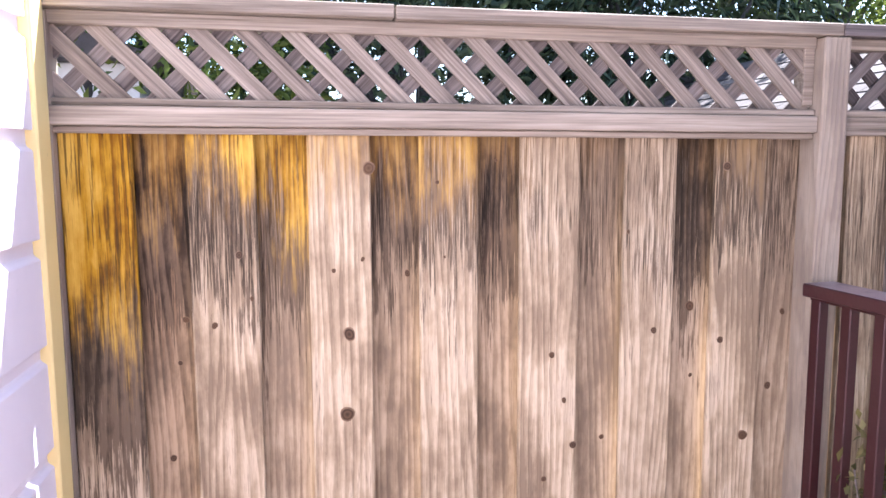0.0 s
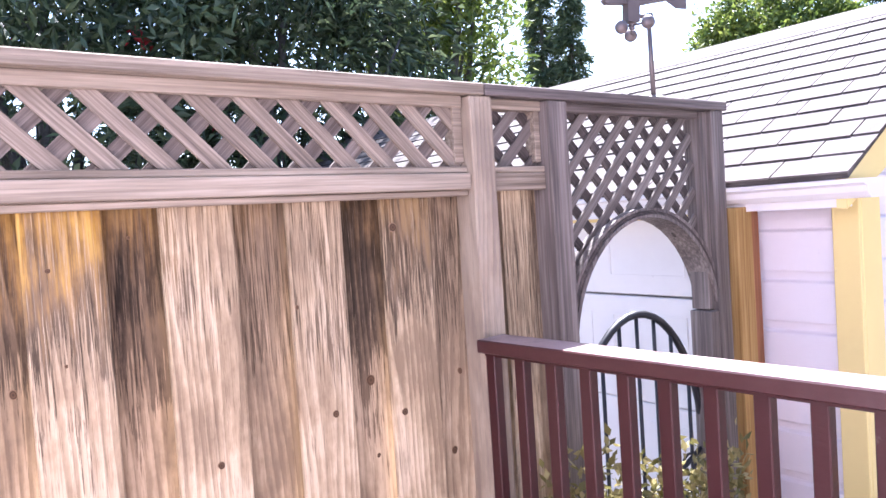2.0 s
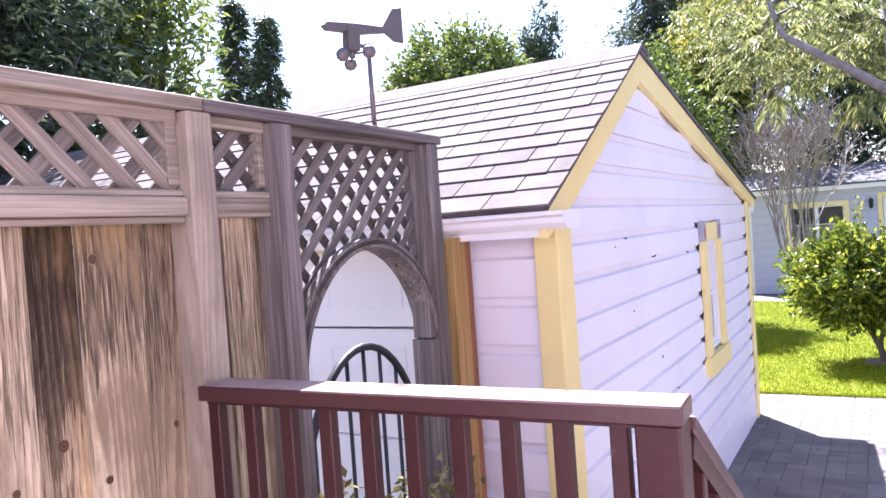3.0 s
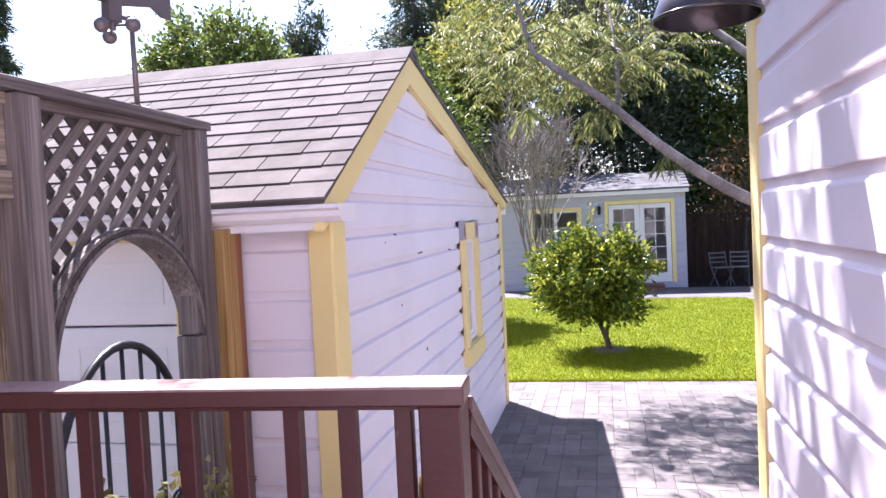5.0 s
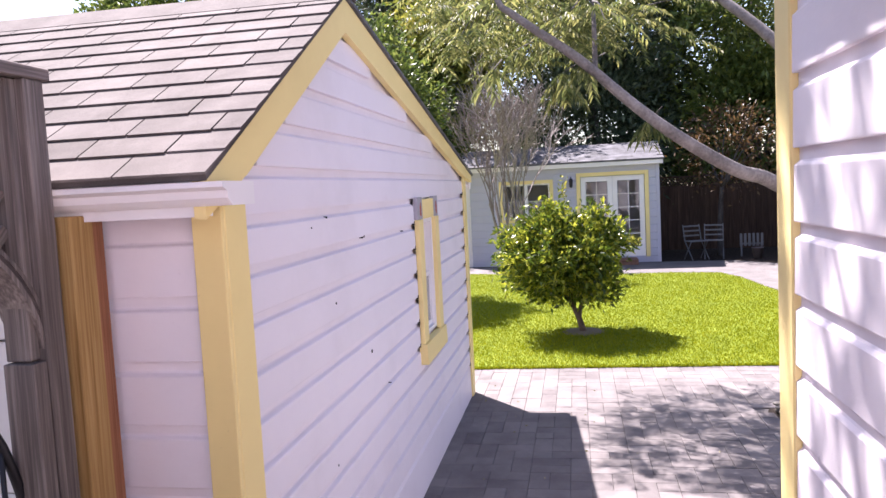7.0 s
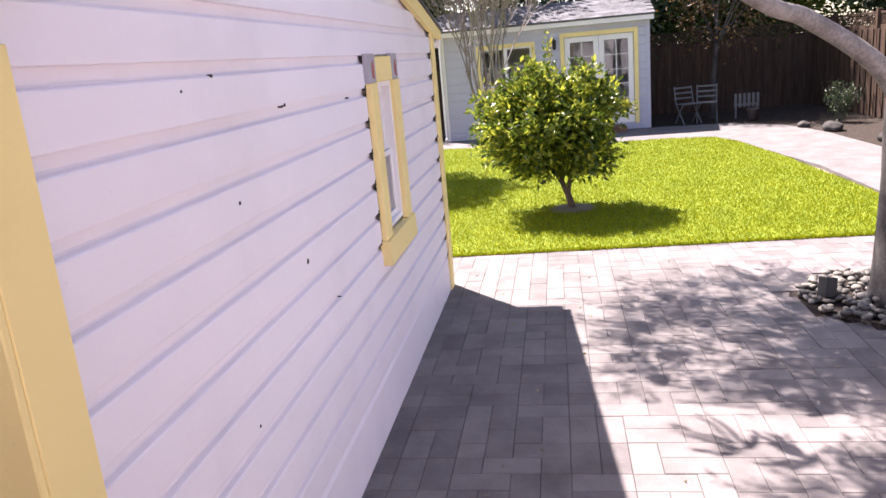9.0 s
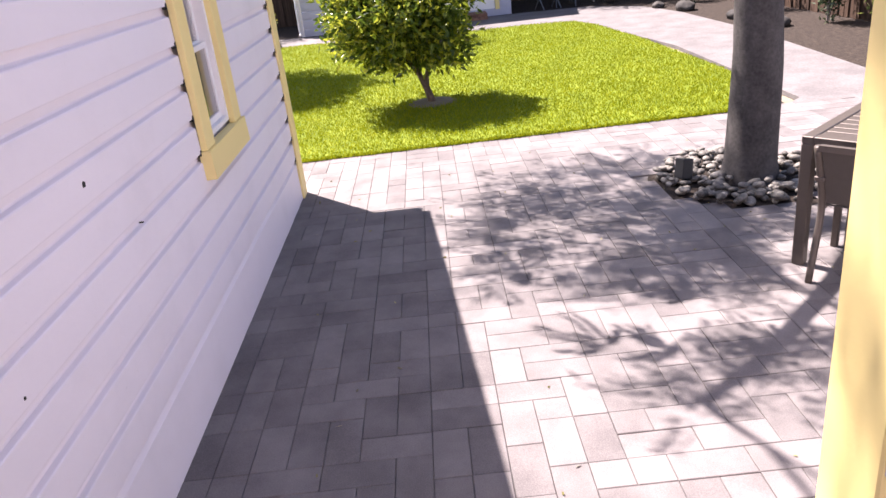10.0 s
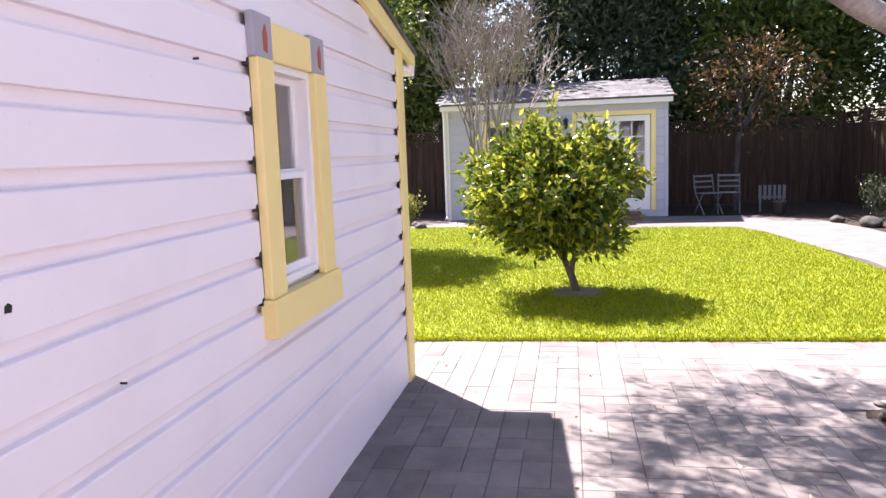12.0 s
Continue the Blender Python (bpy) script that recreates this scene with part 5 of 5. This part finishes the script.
silk = thing("silk_tree", "large silk tree with smooth grey trunk and feathery leaves", "tree", (7.57, -1.71, 0))
B = np.array([7.57, -1.71, 0])
trunk = spline([(0, 0, -0.1), (0, 0.0, 0.12), (0.02, -0.02, 0.8), (0.0, 0.0, 1.5), (-0.06, -0.1, 2.2), (-0.02, -0.28, 3.0), (0.3, -0.3, 4.2)], 5)
part("trunk", tube(trunk, np.interp(np.linspace(0, 1, len(trunk)), [0, 0.07, 0.16, 0.35, 0.5, 0.7, 1], [0.27, 0.235, 0.185, 0.165, 0.15, 0.11, 0.06]), 18), M_BARK, silk, "smooth grey trunk", smooth=True)
BOUGHS = [
    ([(7.57, -1.69, 1.35), (7.5, -1.44, 1.7), (7.35, -0.96, 2.02), (7.1, -0.67, 2.11), (6.9, -0.27, 2.34), (6.8, 0.09, 2.61), (6.75, 0.53, 3.01), (6.7, 0.98, 3.35), (6.7, 1.12, 3.52), (6.75, 1.3, 4.2), (6.9, 1.5, 5.0)], 0.072),
    ([(6.77, 0.4, 2.88), (7.1, 0.4, 3.5), (7.6, 0.5, 4.1), (8.4, 0.9, 4.8)], 0.022),
    ([(7.53, -1.8, 2.2), (8.0, -1.2, 3.2), (8.5, -0.4, 4.1), (8.9, 0.3, 4.9)], 0.07),
    ([(7.55, -1.92, 2.7), (7.1, -2.4, 3.6), (6.4, -2.9, 4.4)], 0.06),
    ([(7.57, -1.98, 3.0), (8.3, -2.6, 3.9), (9.1, -3.2, 4.6)], 0.06),
    ([(6.75, 1.3, 4.2), (6.4, 1.9, 5.8), (5.7, 2.4, 7.3)], 0.018),
    ([(7.83, -2.0, 4.2), (7.7, -0.8, 5.2), (7.5, 0.4, 5.8)], 0.05),
]
tips = []
for pts, r in BOUGHS:
    s = spline(pts, 6)
    part("limb", tube(s - B, np.linspace(r, r * 0.3, len(s)) * np.interp(np.linspace(0, 1, len(s)), [0, 0.62, 1], [1, 0.9, 0.4]), 10), M_SUNBOUGH, silk, smooth=True)
    tips.append(s[int(len(s) * (0.45 if r > 0.07 else 0.35)):])
fr_p, fr_d = [], []
spots = np.concatenate(tips)
spots = spots[spots[:, 2] > 2.9]
extra = np.array([[5.5, 2.4, 7.3], [5.2, 2.5, 7.1], [5.9, 2.5, 7.4], [5.4, 2.3, 6.9], [5.0, 2.4, 7.0]])
twigs = bmesh.new()
SUN_RUN = np.array([SUN.x / SUN.z, SUN.y / SUN.z, 1.0])
places = [(extra[k % 5], extra[k % 5] + RNG.uniform(-1, 1, 3) * np.array([0.8, 0.7, 0.5]) + np.array([0, 0, 0.15]), True) for k in range(55)]
for k in range(24):
    # sprays that stand between the sun and the dappled part of the patio
    g = np.array([RNG.uniform(5.9, 8.1), 0.0, 0.0])
    g[1] = RNG.uniform(-1.9, min(0.25 - 0.7 * max(g[0] - 6.9, 0.0), 0.6 * (g[0] - 6.3)))
    h = RNG.uniform(3.4, 4.6)
    for j in range(3):
        e = g + RNG.normal(size=3) * np.array([0.26, 0.13, 0.0]) + SUN_RUN * (h + RNG.normal() * 0.12)
        places.append((spots[np.argmin(np.abs(spots - e).sum(1))], e, False))
for gx_, gy_, h in ((5.1, -0.5, 3.5), (5.0, -0.7, 3.6), (5.15, -0.95, 3.4), (4.95, -0.6, 3.7), (5.2, -1.15, 3.3)):
    e = np.array([gx_, gy_, 0.0]) + SUN_RUN * h
    places.append((spots[np.argmin(np.abs(spots - e).sum(1))], e, False))
for c, e, high in places:
    tube([c - B, (c + e) / 2 - B + np.array([0, 0, 0.06]), e - B], [0.012, 0.008, 0.004], 4, twigs)
    for j in range(6 if high else 8):
        o = e + RNG.normal(size=3) * (0.06 if high else 0.13)
        a = RNG.uniform(0, 2 * math.pi)
        hd = np.array([math.cos(a) * 0.35, math.sin(a) * 0.35, -0.6]) if high else np.array([math.cos(a), math.sin(a), RNG.uniform(-0.1, 0.5)])
        flen = RNG.uniform(0.22, 0.4)
        for u in np.linspace(0.12, 1, 11):
            q = o + hd * flen * u + np.array([0, 0, -0.55 * flen * u * u])
            side = np.array([-hd[1], hd[0], 0])
            for sg in (-1, 1):
                fr_p.append(q)
                fr_d.append(side * sg + hd * 0.45 + np.array([0, 0, -0.55]))
for k in range(6):
    c = np.array([7.2, 0.2, 3.1]) + RNG.normal(size=3) * np.array([0.22, 0.42, 0.22])
    e = c + np.array([RNG.normal() * 0.12, RNG.normal() * 0.1, -0.08])
    tube([c - B, e - B], [0.006, 0.003], 4, twigs)
    for j in range(7):
        a = RNG.uniform(0, 2 * math.pi)
        hd = np.array([math.cos(a) * 0.7, math.sin(a) * 0.7, -0.15])
        flen = RNG.uniform(0.16, 0.3)
        for u in np.linspace(0.1, 1, 11):
            q = e + hd * flen * u + np.array([0, 0, -0.6 * flen * u * u])
            side = np.array([-hd[1], hd[0], 0])
            for sg in (-1, 1):
                fr_p.append(q)
                fr_d.append(side * sg + hd * 0.6 + np.array([0, 0, -0.8]))
part("twigs", twigs, M_BARK, silk)["kind"] = "stuff"
ob = new("feathery_leaves", leaf_mesh("feathery_leaves", np.array(fr_p) - B, np.array(fr_d), 0.085, 0.021, L_SILK, fold=0.1, droop=0.3))
ob.parent = silk

pebbles = thing("pebble_ring", "ring of grey river pebbles round the silk tree", "pebbles", (7.57, -1.67, 0))
kinds = []
for k in range(6):
    bm = ball((0, 0, 0), 1.0, (1, RNG.uniform(0.65, 0.85), RNG.uniform(0.42, 0.6)), 2)
    for v in bm.verts:
        v.co *= 1 + 0.1 * noise.noise(v.co * 1.5 + Vector((k * 7, 0, 0)))
    kinds.append(mesh_of("pebble", bm, M_PEBBLE, True))
for k in range(290):
    a, r = RNG.uniform(0, 2 * math.pi), 0.62 * math.sqrt(RNG.uniform(0.1, 1))
    s = RNG.uniform(0.026, 0.05)
    z = 0.012 + s * 0.3 + (0.03 if k > 170 else 0)
    piece("pebble", kinds[k % 6], pebbles, Matrix.Translation((r * math.cos(a), r * math.sin(a), z)) @ Euler((RNG.normal() * 0.25, RNG.normal() * 0.25, RNG.uniform(0, 6.3))).to_matrix().to_4x4() @ Matrix.Scale(s, 4))
solo("tree_pit", lathe([(0.001, -0.01), (0.6, -0.008), (0.68, -0.012)], (7.57, -1.67, 0.004), 40), M_SOIL, "dark soil in the tree pit", "soil", "structure")
spot = thing("garden_spotlight", "black box uplight among the pebbles", "spotlight", (7.56, -1.22, 0), rz=20)
part("stake", tube([(0, 0, -0.02), (0, 0, 0.06)], 0.01, 6), M_IRON, spot)
bm = box(-0.05, 0.05, -0.045, 0.045, 0, 0.15, 0.006)
bmesh.ops.transform(bm, matrix=pose(0, 0, 0.035, 12, 10, 0), verts=bm.verts[:])
part("housing", bm, M_IRON, spot)

bare = thing("bare_tree", "leafless multi-stemmed shrub tree with pale twigs before the shed", "tree", (18.63, 2.2, 0))


def twig(bm, p, d, ln, r, depth):
    q = p + d * ln
    m = (p + q) / 2 + Vector(RNG.normal(size=3)) * ln * 0.05
    tube([p, m, q], [r, r * 0.85, r * 0.7], 5 if depth < 2 else 3, bm, cap=False)
    if depth >= 5:
        return
    for k in range(3 if depth > 0 else 2):
        nd = (d + Vector(RNG.normal(size=3)) * (0.26 if depth < 3 else 0.4) + Vector((0, 0, 0.16))).normalized()
        twig(bm, p.lerp(q, RNG.uniform(0.55, 1.0)), nd, ln * RNG.uniform(0.6, 0.82), max(r * 0.62, 0.006), depth + 1)


for k in range(9):
    a = k * 0.7
    bm = bmesh.new()
    twig(bm, Vector((0.05 * math.cos(a), 0.05 * math.sin(a), 0)), Vector((0.15 * math.cos(a), 0.22 * math.sin(a), 1)).normalized(), 1.72, 0.03, 0)
    part("stem", bm, M_TWIG, bare, "pale forking stem")

# ---- patio table and chairs ----
table = thing("patio_table", "dark bronze slatted outdoor dining table", "table", (5.79, -2.19, 0), rz=-48.7)
for x in (-0.42, 0.42):
    for y in (-0.77, 0.77):
        part("leg", box(x - 0.03, x + 0.03, y - 0.03, y + 0.03, 0, 0.68, 0.004), M_BRONZE, table)
for a, b, c, d in ((-0.45, 0.45, -0.8, -0.74), (-0.45, 0.45, 0.74, 0.8), (-0.45, -0.39, -0.74, 0.74), (0.39, 0.45, -0.74, 0.74)):
    part("frame_rail", box(a, b, c, d, 0.68, 0.72, 0.004), M_BRONZE, table)
for k in range(9):
    x = -0.385 + k * 0.0862
    part("slat", box(x, x + 0.072, -0.739, 0.739, 0.695, 0.715, 0.003), M_BRONZE, table)


def patio_chair(loc, rz):
    t = thing("patio_chair", "dark bronze patio armchair with sling seat and back", "chair", loc, "chairs round the patio table", rz=rz)
    for y in (-0.26, 0.26):
        part("rear_leg", tube(spline([(-0.3, y, 0), (-0.24, y, 0.25), (-0.22, y, 0.41), (-0.27, y, 0.57), (-0.34, y, 0.74)], 4), 0.018, 8), M_BRONZE, t, smooth=True)
        part("front_leg", box(0.2, 0.235, y - 0.018, y + 0.018, 0, 0.55, 0.004), M_BRONZE, t)
        part("arm", beam((-0.29, y, 0.56), (0.24, y, 0.56), 0.05, 0.025, bevel=0.004), M_BRONZE, t)
        part("seat_rail", beam((-0.23, y, 0.4), (0.22, y, 0.42), 0.03, 0.035), M_BRONZE, t)
    part("crossbar", beam((0.21, -0.25, 0.42), (0.21, 0.25, 0.42), 0.03, 0.03), M_BRONZE, t)
    part("top_bar", beam((-0.34, -0.25, 0.735), (-0.34, 0.25, 0.735), 0.03, 0.03), M_BRONZE, t)
    part("seat", prism([(-0.23, 0.41), (0.0, 0.395), (0.21, 0.43), (0.21, 0.436), (0.0, 0.401), (-0.23, 0.416)], -0.24, 0.24), M_SLING, t, "dark sling seat")
    part("backrest", prism([(-0.225, 0.42), (-0.275, 0.57), (-0.34, 0.73), (-0.334, 0.732), (-0.269, 0.57), (-0.219, 0.42)], -0.24, 0.24), M_SLING, t, "dark sling back")
    return t


ch = patio_chair((5.86, -1.7, 0), -48.7)
copy_thing(ch, pose(6.2, -1.98, 0, 0, 0, 131.3))
copy_thing(ch, pose(5.34, -2.19, 0, 0, 0, -48.7))

# ---- beyond the fence ----
neighbour = thing("neighbour_house", "white sided neighbouring house seen through the lattice", "house", (-3.4, 7.5, 0))
part("wall", box(-6, 2.0, 0, 6, 0, 3.0), M_WHITE, neighbour)
for k in range(15):
    part("siding_board", box(-6, 2.02, -0.02, -0.001, k * 0.2, k * 0.2 + 0.19, 0.004), M_WHITE, neighbour)
part("roof", prism([(-6.3, 3.0), (2.3, 3.0), (-2, 4.8)], -0.4, 6.3), M_SHINGLE, neighbour)
far_house = thing("far_house", "pale house beyond the back fence", "house", (27.81, 7.75, 0))
part("wall", box(-2, 3, -2.5, 3, 0, 2.7), M_WHITE, far_house)
part("roof", prism([(-2.7, 2.6), (3.4, 2.6), (0.4, 3.7)], -3.0, 3.4), M_SHINGLE, far_house)

tree("evergreen_tree", "dense dark evergreen with red blossoms behind the fence", (-1.8, 8.0, 0), [((-1.8, 8.2, 3.3), (2.0, 1.5, 2.2)), ((-2.2, 9.2, 5.6), (2.4, 1.8, 2.4))], L_MID, 0.15, 0.06, 0.16, 70, 0.26, 150, flowers=26)
tree("evergreen_tree", "dense dark evergreen behind the fence", (1.4, 8.6, 0), [((1.3, 8.6, 3.0), (2.0, 1.4, 2.2)), ((1.4, 9.0, 6.2), (2.6, 1.8, 2.8))], L_DARK, 0.17, 0.055, 0.18, 80, 0.28, 160, flowers=16)
tree("evergreen_tree", "dense dark evergreen with willowy twigs behind the fence", (4.4, 9.0, 0), [((4.2, 8.8, 3.4), (2.0, 1.4, 2.4)), ((4.2, 9.4, 6.0), (2.2, 1.7, 2.2))], L_DARK, 0.2, 0.035, 0.18, 80, 0.28, 150, droop=0.5)
tree("evergreen_tree", "yellowing tree at the end of the evergreens", (7.2, 10.4, 0), [((7.3, 9.7, 3.9), (1.2, 1.0, 2.2)), ((6.6, 9.6, 5.9), (1.6, 1.2, 1.7))], L_MID, 0.16, 0.06, 0.14, 60, 0.24, 110)


def conifer(loc, h, r, label, material, tiers=26):
    t = thing("conifer", label, "tree", loc)
    part("trunk", tube([(0, 0, -0.1), (0.05, 0, h * 0.5), (0, 0, h)], [h * 0.02, h * 0.012, 0.01], 8), M_BARK, t)
    bm, P, D = bmesh.new(), [], []
    for k in range(tiers):
        f = k / tiers
        for j in range(7):
            a = RNG.uniform(0, 2 * math.pi)
            ln = r * (1 - f) ** 0.8 * RNG.uniform(0.6, 1.1) + 0.15
            z = h * (0.1 + 0.9 * f)
            d = np.array([math.cos(a), math.sin(a), -0.25])
            tube([(0, 0, z), tuple(d * ln * 0.5 + np.array([0, 0, z + 0.05])), tuple(d * ln + np.array([0, 0, z]))], [0.02, 0.012, 0.004], 4, bm)
            u = RNG.uniform(0.15, 1, 46)
            q = d * (ln * u)[:, None] + np.array([0, 0, z]) + RNG.normal(size=(46, 3)) * 0.08
            P.append(q)
            D.append(d + RNG.normal(size=q.shape) * 0.6 + np.array([0, 0, -0.5]))
    part("branches", bm, M_BARK, t)["kind"] = "stuff"
    P = np.concatenate(P)
    ob = new("needles", leaf_mesh("needles", P, np.concatenate(D), 0.28, 0.05, material))
    ob.parent = t
    return t


conifer((16.0, 16.3, 0), 9.3, 0.8, "tall narrow conifer far behind the fence", L_DARK, 34)
conifer((16.2, 15.3, 0), 8.7, 0.9, "tall narrow conifer far behind the fence", L_DARK, 32)
tree("round_tree", "sunlit yellow-green tree behind the garage roof", (13.3, 7.7, 0), [((13.3, 7.5, 4.95), (1.2, 1.2, 1.1)), ((13.6, 8.5, 4.7), (1.1, 0.85, 0.75)), ((13.4, 6.8, 4.6), (1.0, 0.7, 0.7))], L_MID, 0.13, 0.065, 0.13, 90, 0.13, 110)
tree("cypress", "slim upright cypress behind the garage roof", (20.8, 8.85, 0), [((20.8, 8.95, 4.8), (0.4, 0.42, 3.5)), ((20.8, 8.5, 4.6), (0.35, 0.35, 3.5))], L_DARK, 0.22, 0.05, 0.12, 60, 0.12, 130)
conifer((26.2, 6.9, 0), 12.4, 3.2, "broad dark conifer behind the shed", L_DARK, 44)
tree("hedge_tree", "dark dense tree behind the shed", (27.4, 5.2, 0), [((27.4, 5.4, 7.6), (2.0, 2.4, 3.4))], L_DARK, 0.24, 0.08, 0.24, 110, 0.36, 190)
tree("leafy_tree", "leafy green tree standing behind the garage", (15.17, 4.56, 0), [((15.17, 4.51, 3.77), (1.3, 1.13, 1.35))], L_MID, 0.12, 0.06, 0.1, 140, 0.16, 130)
tree("hedge_tree", "large green tree behind the shed", (24.35, 5.31, 0), [((24.35, 5.31, 4.31), (1.73, 2.05, 2.7))], L_MID, 0.16, 0.08, 0.2, 100, 0.26, 190)
tree("hedge_tree", "yellow-green tree crown behind the shed", (24.2, 4.0, 0), [((24.2, 4.0, 7.0), (1.8, 1.8, 1.7))], L_YEL, 0.2, 0.09, 0.2, 70, 0.28, 130)
tree("hedge_tree", "dark tall tree behind the back fence", (25.86, -0.54, 0), [((25.22, -0.1, 3.77), (1.73, 2.81, 2.81)), ((26.08, -0.55, 7.87), (2.38, 3.24, 3.24))], L_DARK, 0.24, 0.08, 0.24, 125, 0.36, 190)
tree("hedge_tree", "tall green tree behind the back fence", (25.65, -5.08, 0), [((25.22, -4.85, 3.55), (1.73, 2.81, 2.59)), ((25.86, -5.29, 7.44), (2.38, 3.24, 3.24))], L_MID, 0.24, 0.08, 0.24, 125, 0.36, 190)
tree("hedge_tree", "dark tall tree behind the side fence", (24.03, -10.02, 0), [((24.03, -9.59, 3.77), (2.81, 2.38, 2.81)), ((24.14, -9.81, 7.66), (3.02, 2.81, 3.02))], L_DARK, 0.24, 0.08, 0.24, 125, 0.36, 170)
tree("hedge_tree", "green tree behind the side fence", (18.09, -9.52, 0), [((18.09, -9.3, 3.98), (2.59, 1.73, 2.38)), ((17.66, -9.3, 7.01), (2.81, 1.94, 2.38))], L_MID, 0.22, 0.09, 0.22, 125, 0.34, 150)
tree("rusty_tree", "small tree with thin rust-brown leaves by the back fence", (21.11, -3.08, 0), [((20.9, -3.29, 2.8), (1.08, 1.3, 0.97))], L_RUST, 0.12, 0.05, 0.07, 22, 0.2, 90)

# ---- roof shingles of the garage ----
ns = math.atan(NS)
tab = mesh_of("shingle", prism([(0, 0.004), (0.15, 0.001), (0.15, 0.005), (0, 0.013)], -0.147, 0.147), M_SHINGLE)
run = (APEX[0] - 2.985) / math.cos(ns)
for r in range(12):
    u = r * 0.142
    if u + 0.05 > run:
        break
    off = (0.0, 0.105, 0.2, 0.06, 0.16)[r % 5]
    for k in range(26):
        y = GY - 0.085 + 0.15 - off + k * 0.3
        if y - 0.147 < GY - 0.09 or y > 9.0:
            continue
        piece("shingle", tab, garage, Matrix.Translation((2.975 + u * math.cos(ns), y, roof_z(2.975) + 0.02 + u * math.sin(ns))) @ Matrix.Rotation(-ns, 4, "Y"))
    end = GY - 0.085 + 0.15 - off - 0.147
    if end < GY - 0.085:
        end += 0.3
    if end - (GY - 0.085) > 0.03:
        part("shingle", prism([(2.975 + u * math.cos(ns), roof_z(2.975) + 0.024 + u * math.sin(ns)), (2.975 + (u + 0.15) * math.cos(ns), roof_z(2.975) + 0.021 + (u + 0.15) * math.sin(ns)), (2.975 + (u + 0.15) * math.cos(ns), roof_z(2.975) + 0.025 + (u + 0.15) * math.sin(ns)), (2.975 + u * math.cos(ns), roof_z(2.975) + 0.033 + u * math.sin(ns))], GY - 0.085, end - 0.006), M_SHINGLE, garage)

# ---- patio pavers ----
CELL = 0.0725
PX0, PY0, NX, NY = 2.48, -7.0, 97, 152
patio = thing("patio", "grey concrete paver patio in a random rectangular bond", "patio", kind="structure")
grid = np.zeros((NX, NY), bool)
prng = random.Random(5)
shapes = {}
far_bm, near_n = bmesh.new(), 0


def paver_mesh(bm, w, l, x=0.0, y=0.0, z=0.0):
    g, c = 0.0011, 0.0026
    lo = [(g, g), (w - g, g), (w - g, l - g), (g, l - g)]
    hi = [(g + c, g + c), (w - g - c, g + c), (w - g - c, l - g - c), (g + c, l - g - c)]
    a = [bm.verts.new((x + u, y + v, z - 0.03)) for u, v in lo]
    b = [bm.verts.new((x + u, y + v, z - c)) for u, v in lo]
    d = [bm.verts.new((x + u, y + v, z)) for u, v in hi]
    for p, q in ((a, b), (b, d)):
        for i in range(4):
            j = (i + 1) % 4
            bm.faces.new((p[i], p[j], q[j], q[i]))
    bm.faces.new(d)


for i in range(NX):
    for j in range(NY):
        if grid[i, j]:
            continue
        room = 1
        while j + room < NY and not grid[i, j + room]:
            room += 1
        wide = [b for b in (4, 4, 2, 2, 2) if b <= room and room - b != 1] or [room]
        b = prng.choice(wide)
        a = {4: (2,), 2: (4, 4, 2), 3: (2,)}.get(b, (2,))
        a = min(prng.choice(a), NX - i)
        grid[i:i + a, j:j + b] = True
        x, y = PX0 + i * CELL, PY0 + j * CELL
        cx, cy = x + a * CELL / 2, y + b * CELL / 2
        if (cy > GY + 0.03 and cx < 8.42) or (cx < HX + 0.1 and cy < HY + 0.05) or (cx - 7.57) ** 2 + (cy + 1.67) ** 2 < 0.66 ** 2:
            continue
        z = prng.uniform(-0.0025, 0.001)
        if cy > -0.6 and 3.4 < cx < 6.2 and near_n < 300:
            if (a, b) not in shapes:
                t_bm = bmesh.new()
                paver_mesh(t_bm, a * CELL, b * CELL)
                shapes[(a, b)] = mesh_of("paver", t_bm, M_PAVER)
            piece("paver", shapes[(a, b)], patio, Matrix.Translation((x, y, z)))
            near_n += 1
        else:
            paver_mesh(far_bm, a * CELL, b * CELL, x, y, z)
s = Shade("concrete paver field", 0.85, spec=0.3)
p = s.pos()
n1, n2 = s.noise(p, 3.5, 5.0, 0.6), s.noise(p, 190.0, 3.0, 0.6)
t = s.math("ADD", s.math("ADD", s.math("MULTIPLY", n1, 0.6), s.math("MULTIPLY", n2, 0.4)), s.math("MULTIPLY", s.math("SUBTRACT", s.island(), 0.5), 0.17))
s.colour(s.ramp(t, (0.33, (0.095, 0.085, 0.085)), (0.5, (0.149, 0.133, 0.13)), (0.68, (0.207, 0.187, 0.182))))
s.bump(t, 0.35, 0.004)
ob = part("paver_field", far_bm, s.m, patio)
ob["kind"] = "stuff"

# ---- litter ----
P = np.stack([RNG.uniform(3.4, 8.8, 70), RNG.uniform(-2.2, 1.6, 70), np.full(70, 0.004)], 1)
D = RNG.normal(size=P.shape) * np.array([1, 1, 0.12])
tagged(new("fallen_leaves", leaf_mesh("fallen_leaves", P, D, 0.03, 0.012, L_DRY, fold=0.1)), "small dry leaves scattered on the patio", "leaves", kind="stuff")
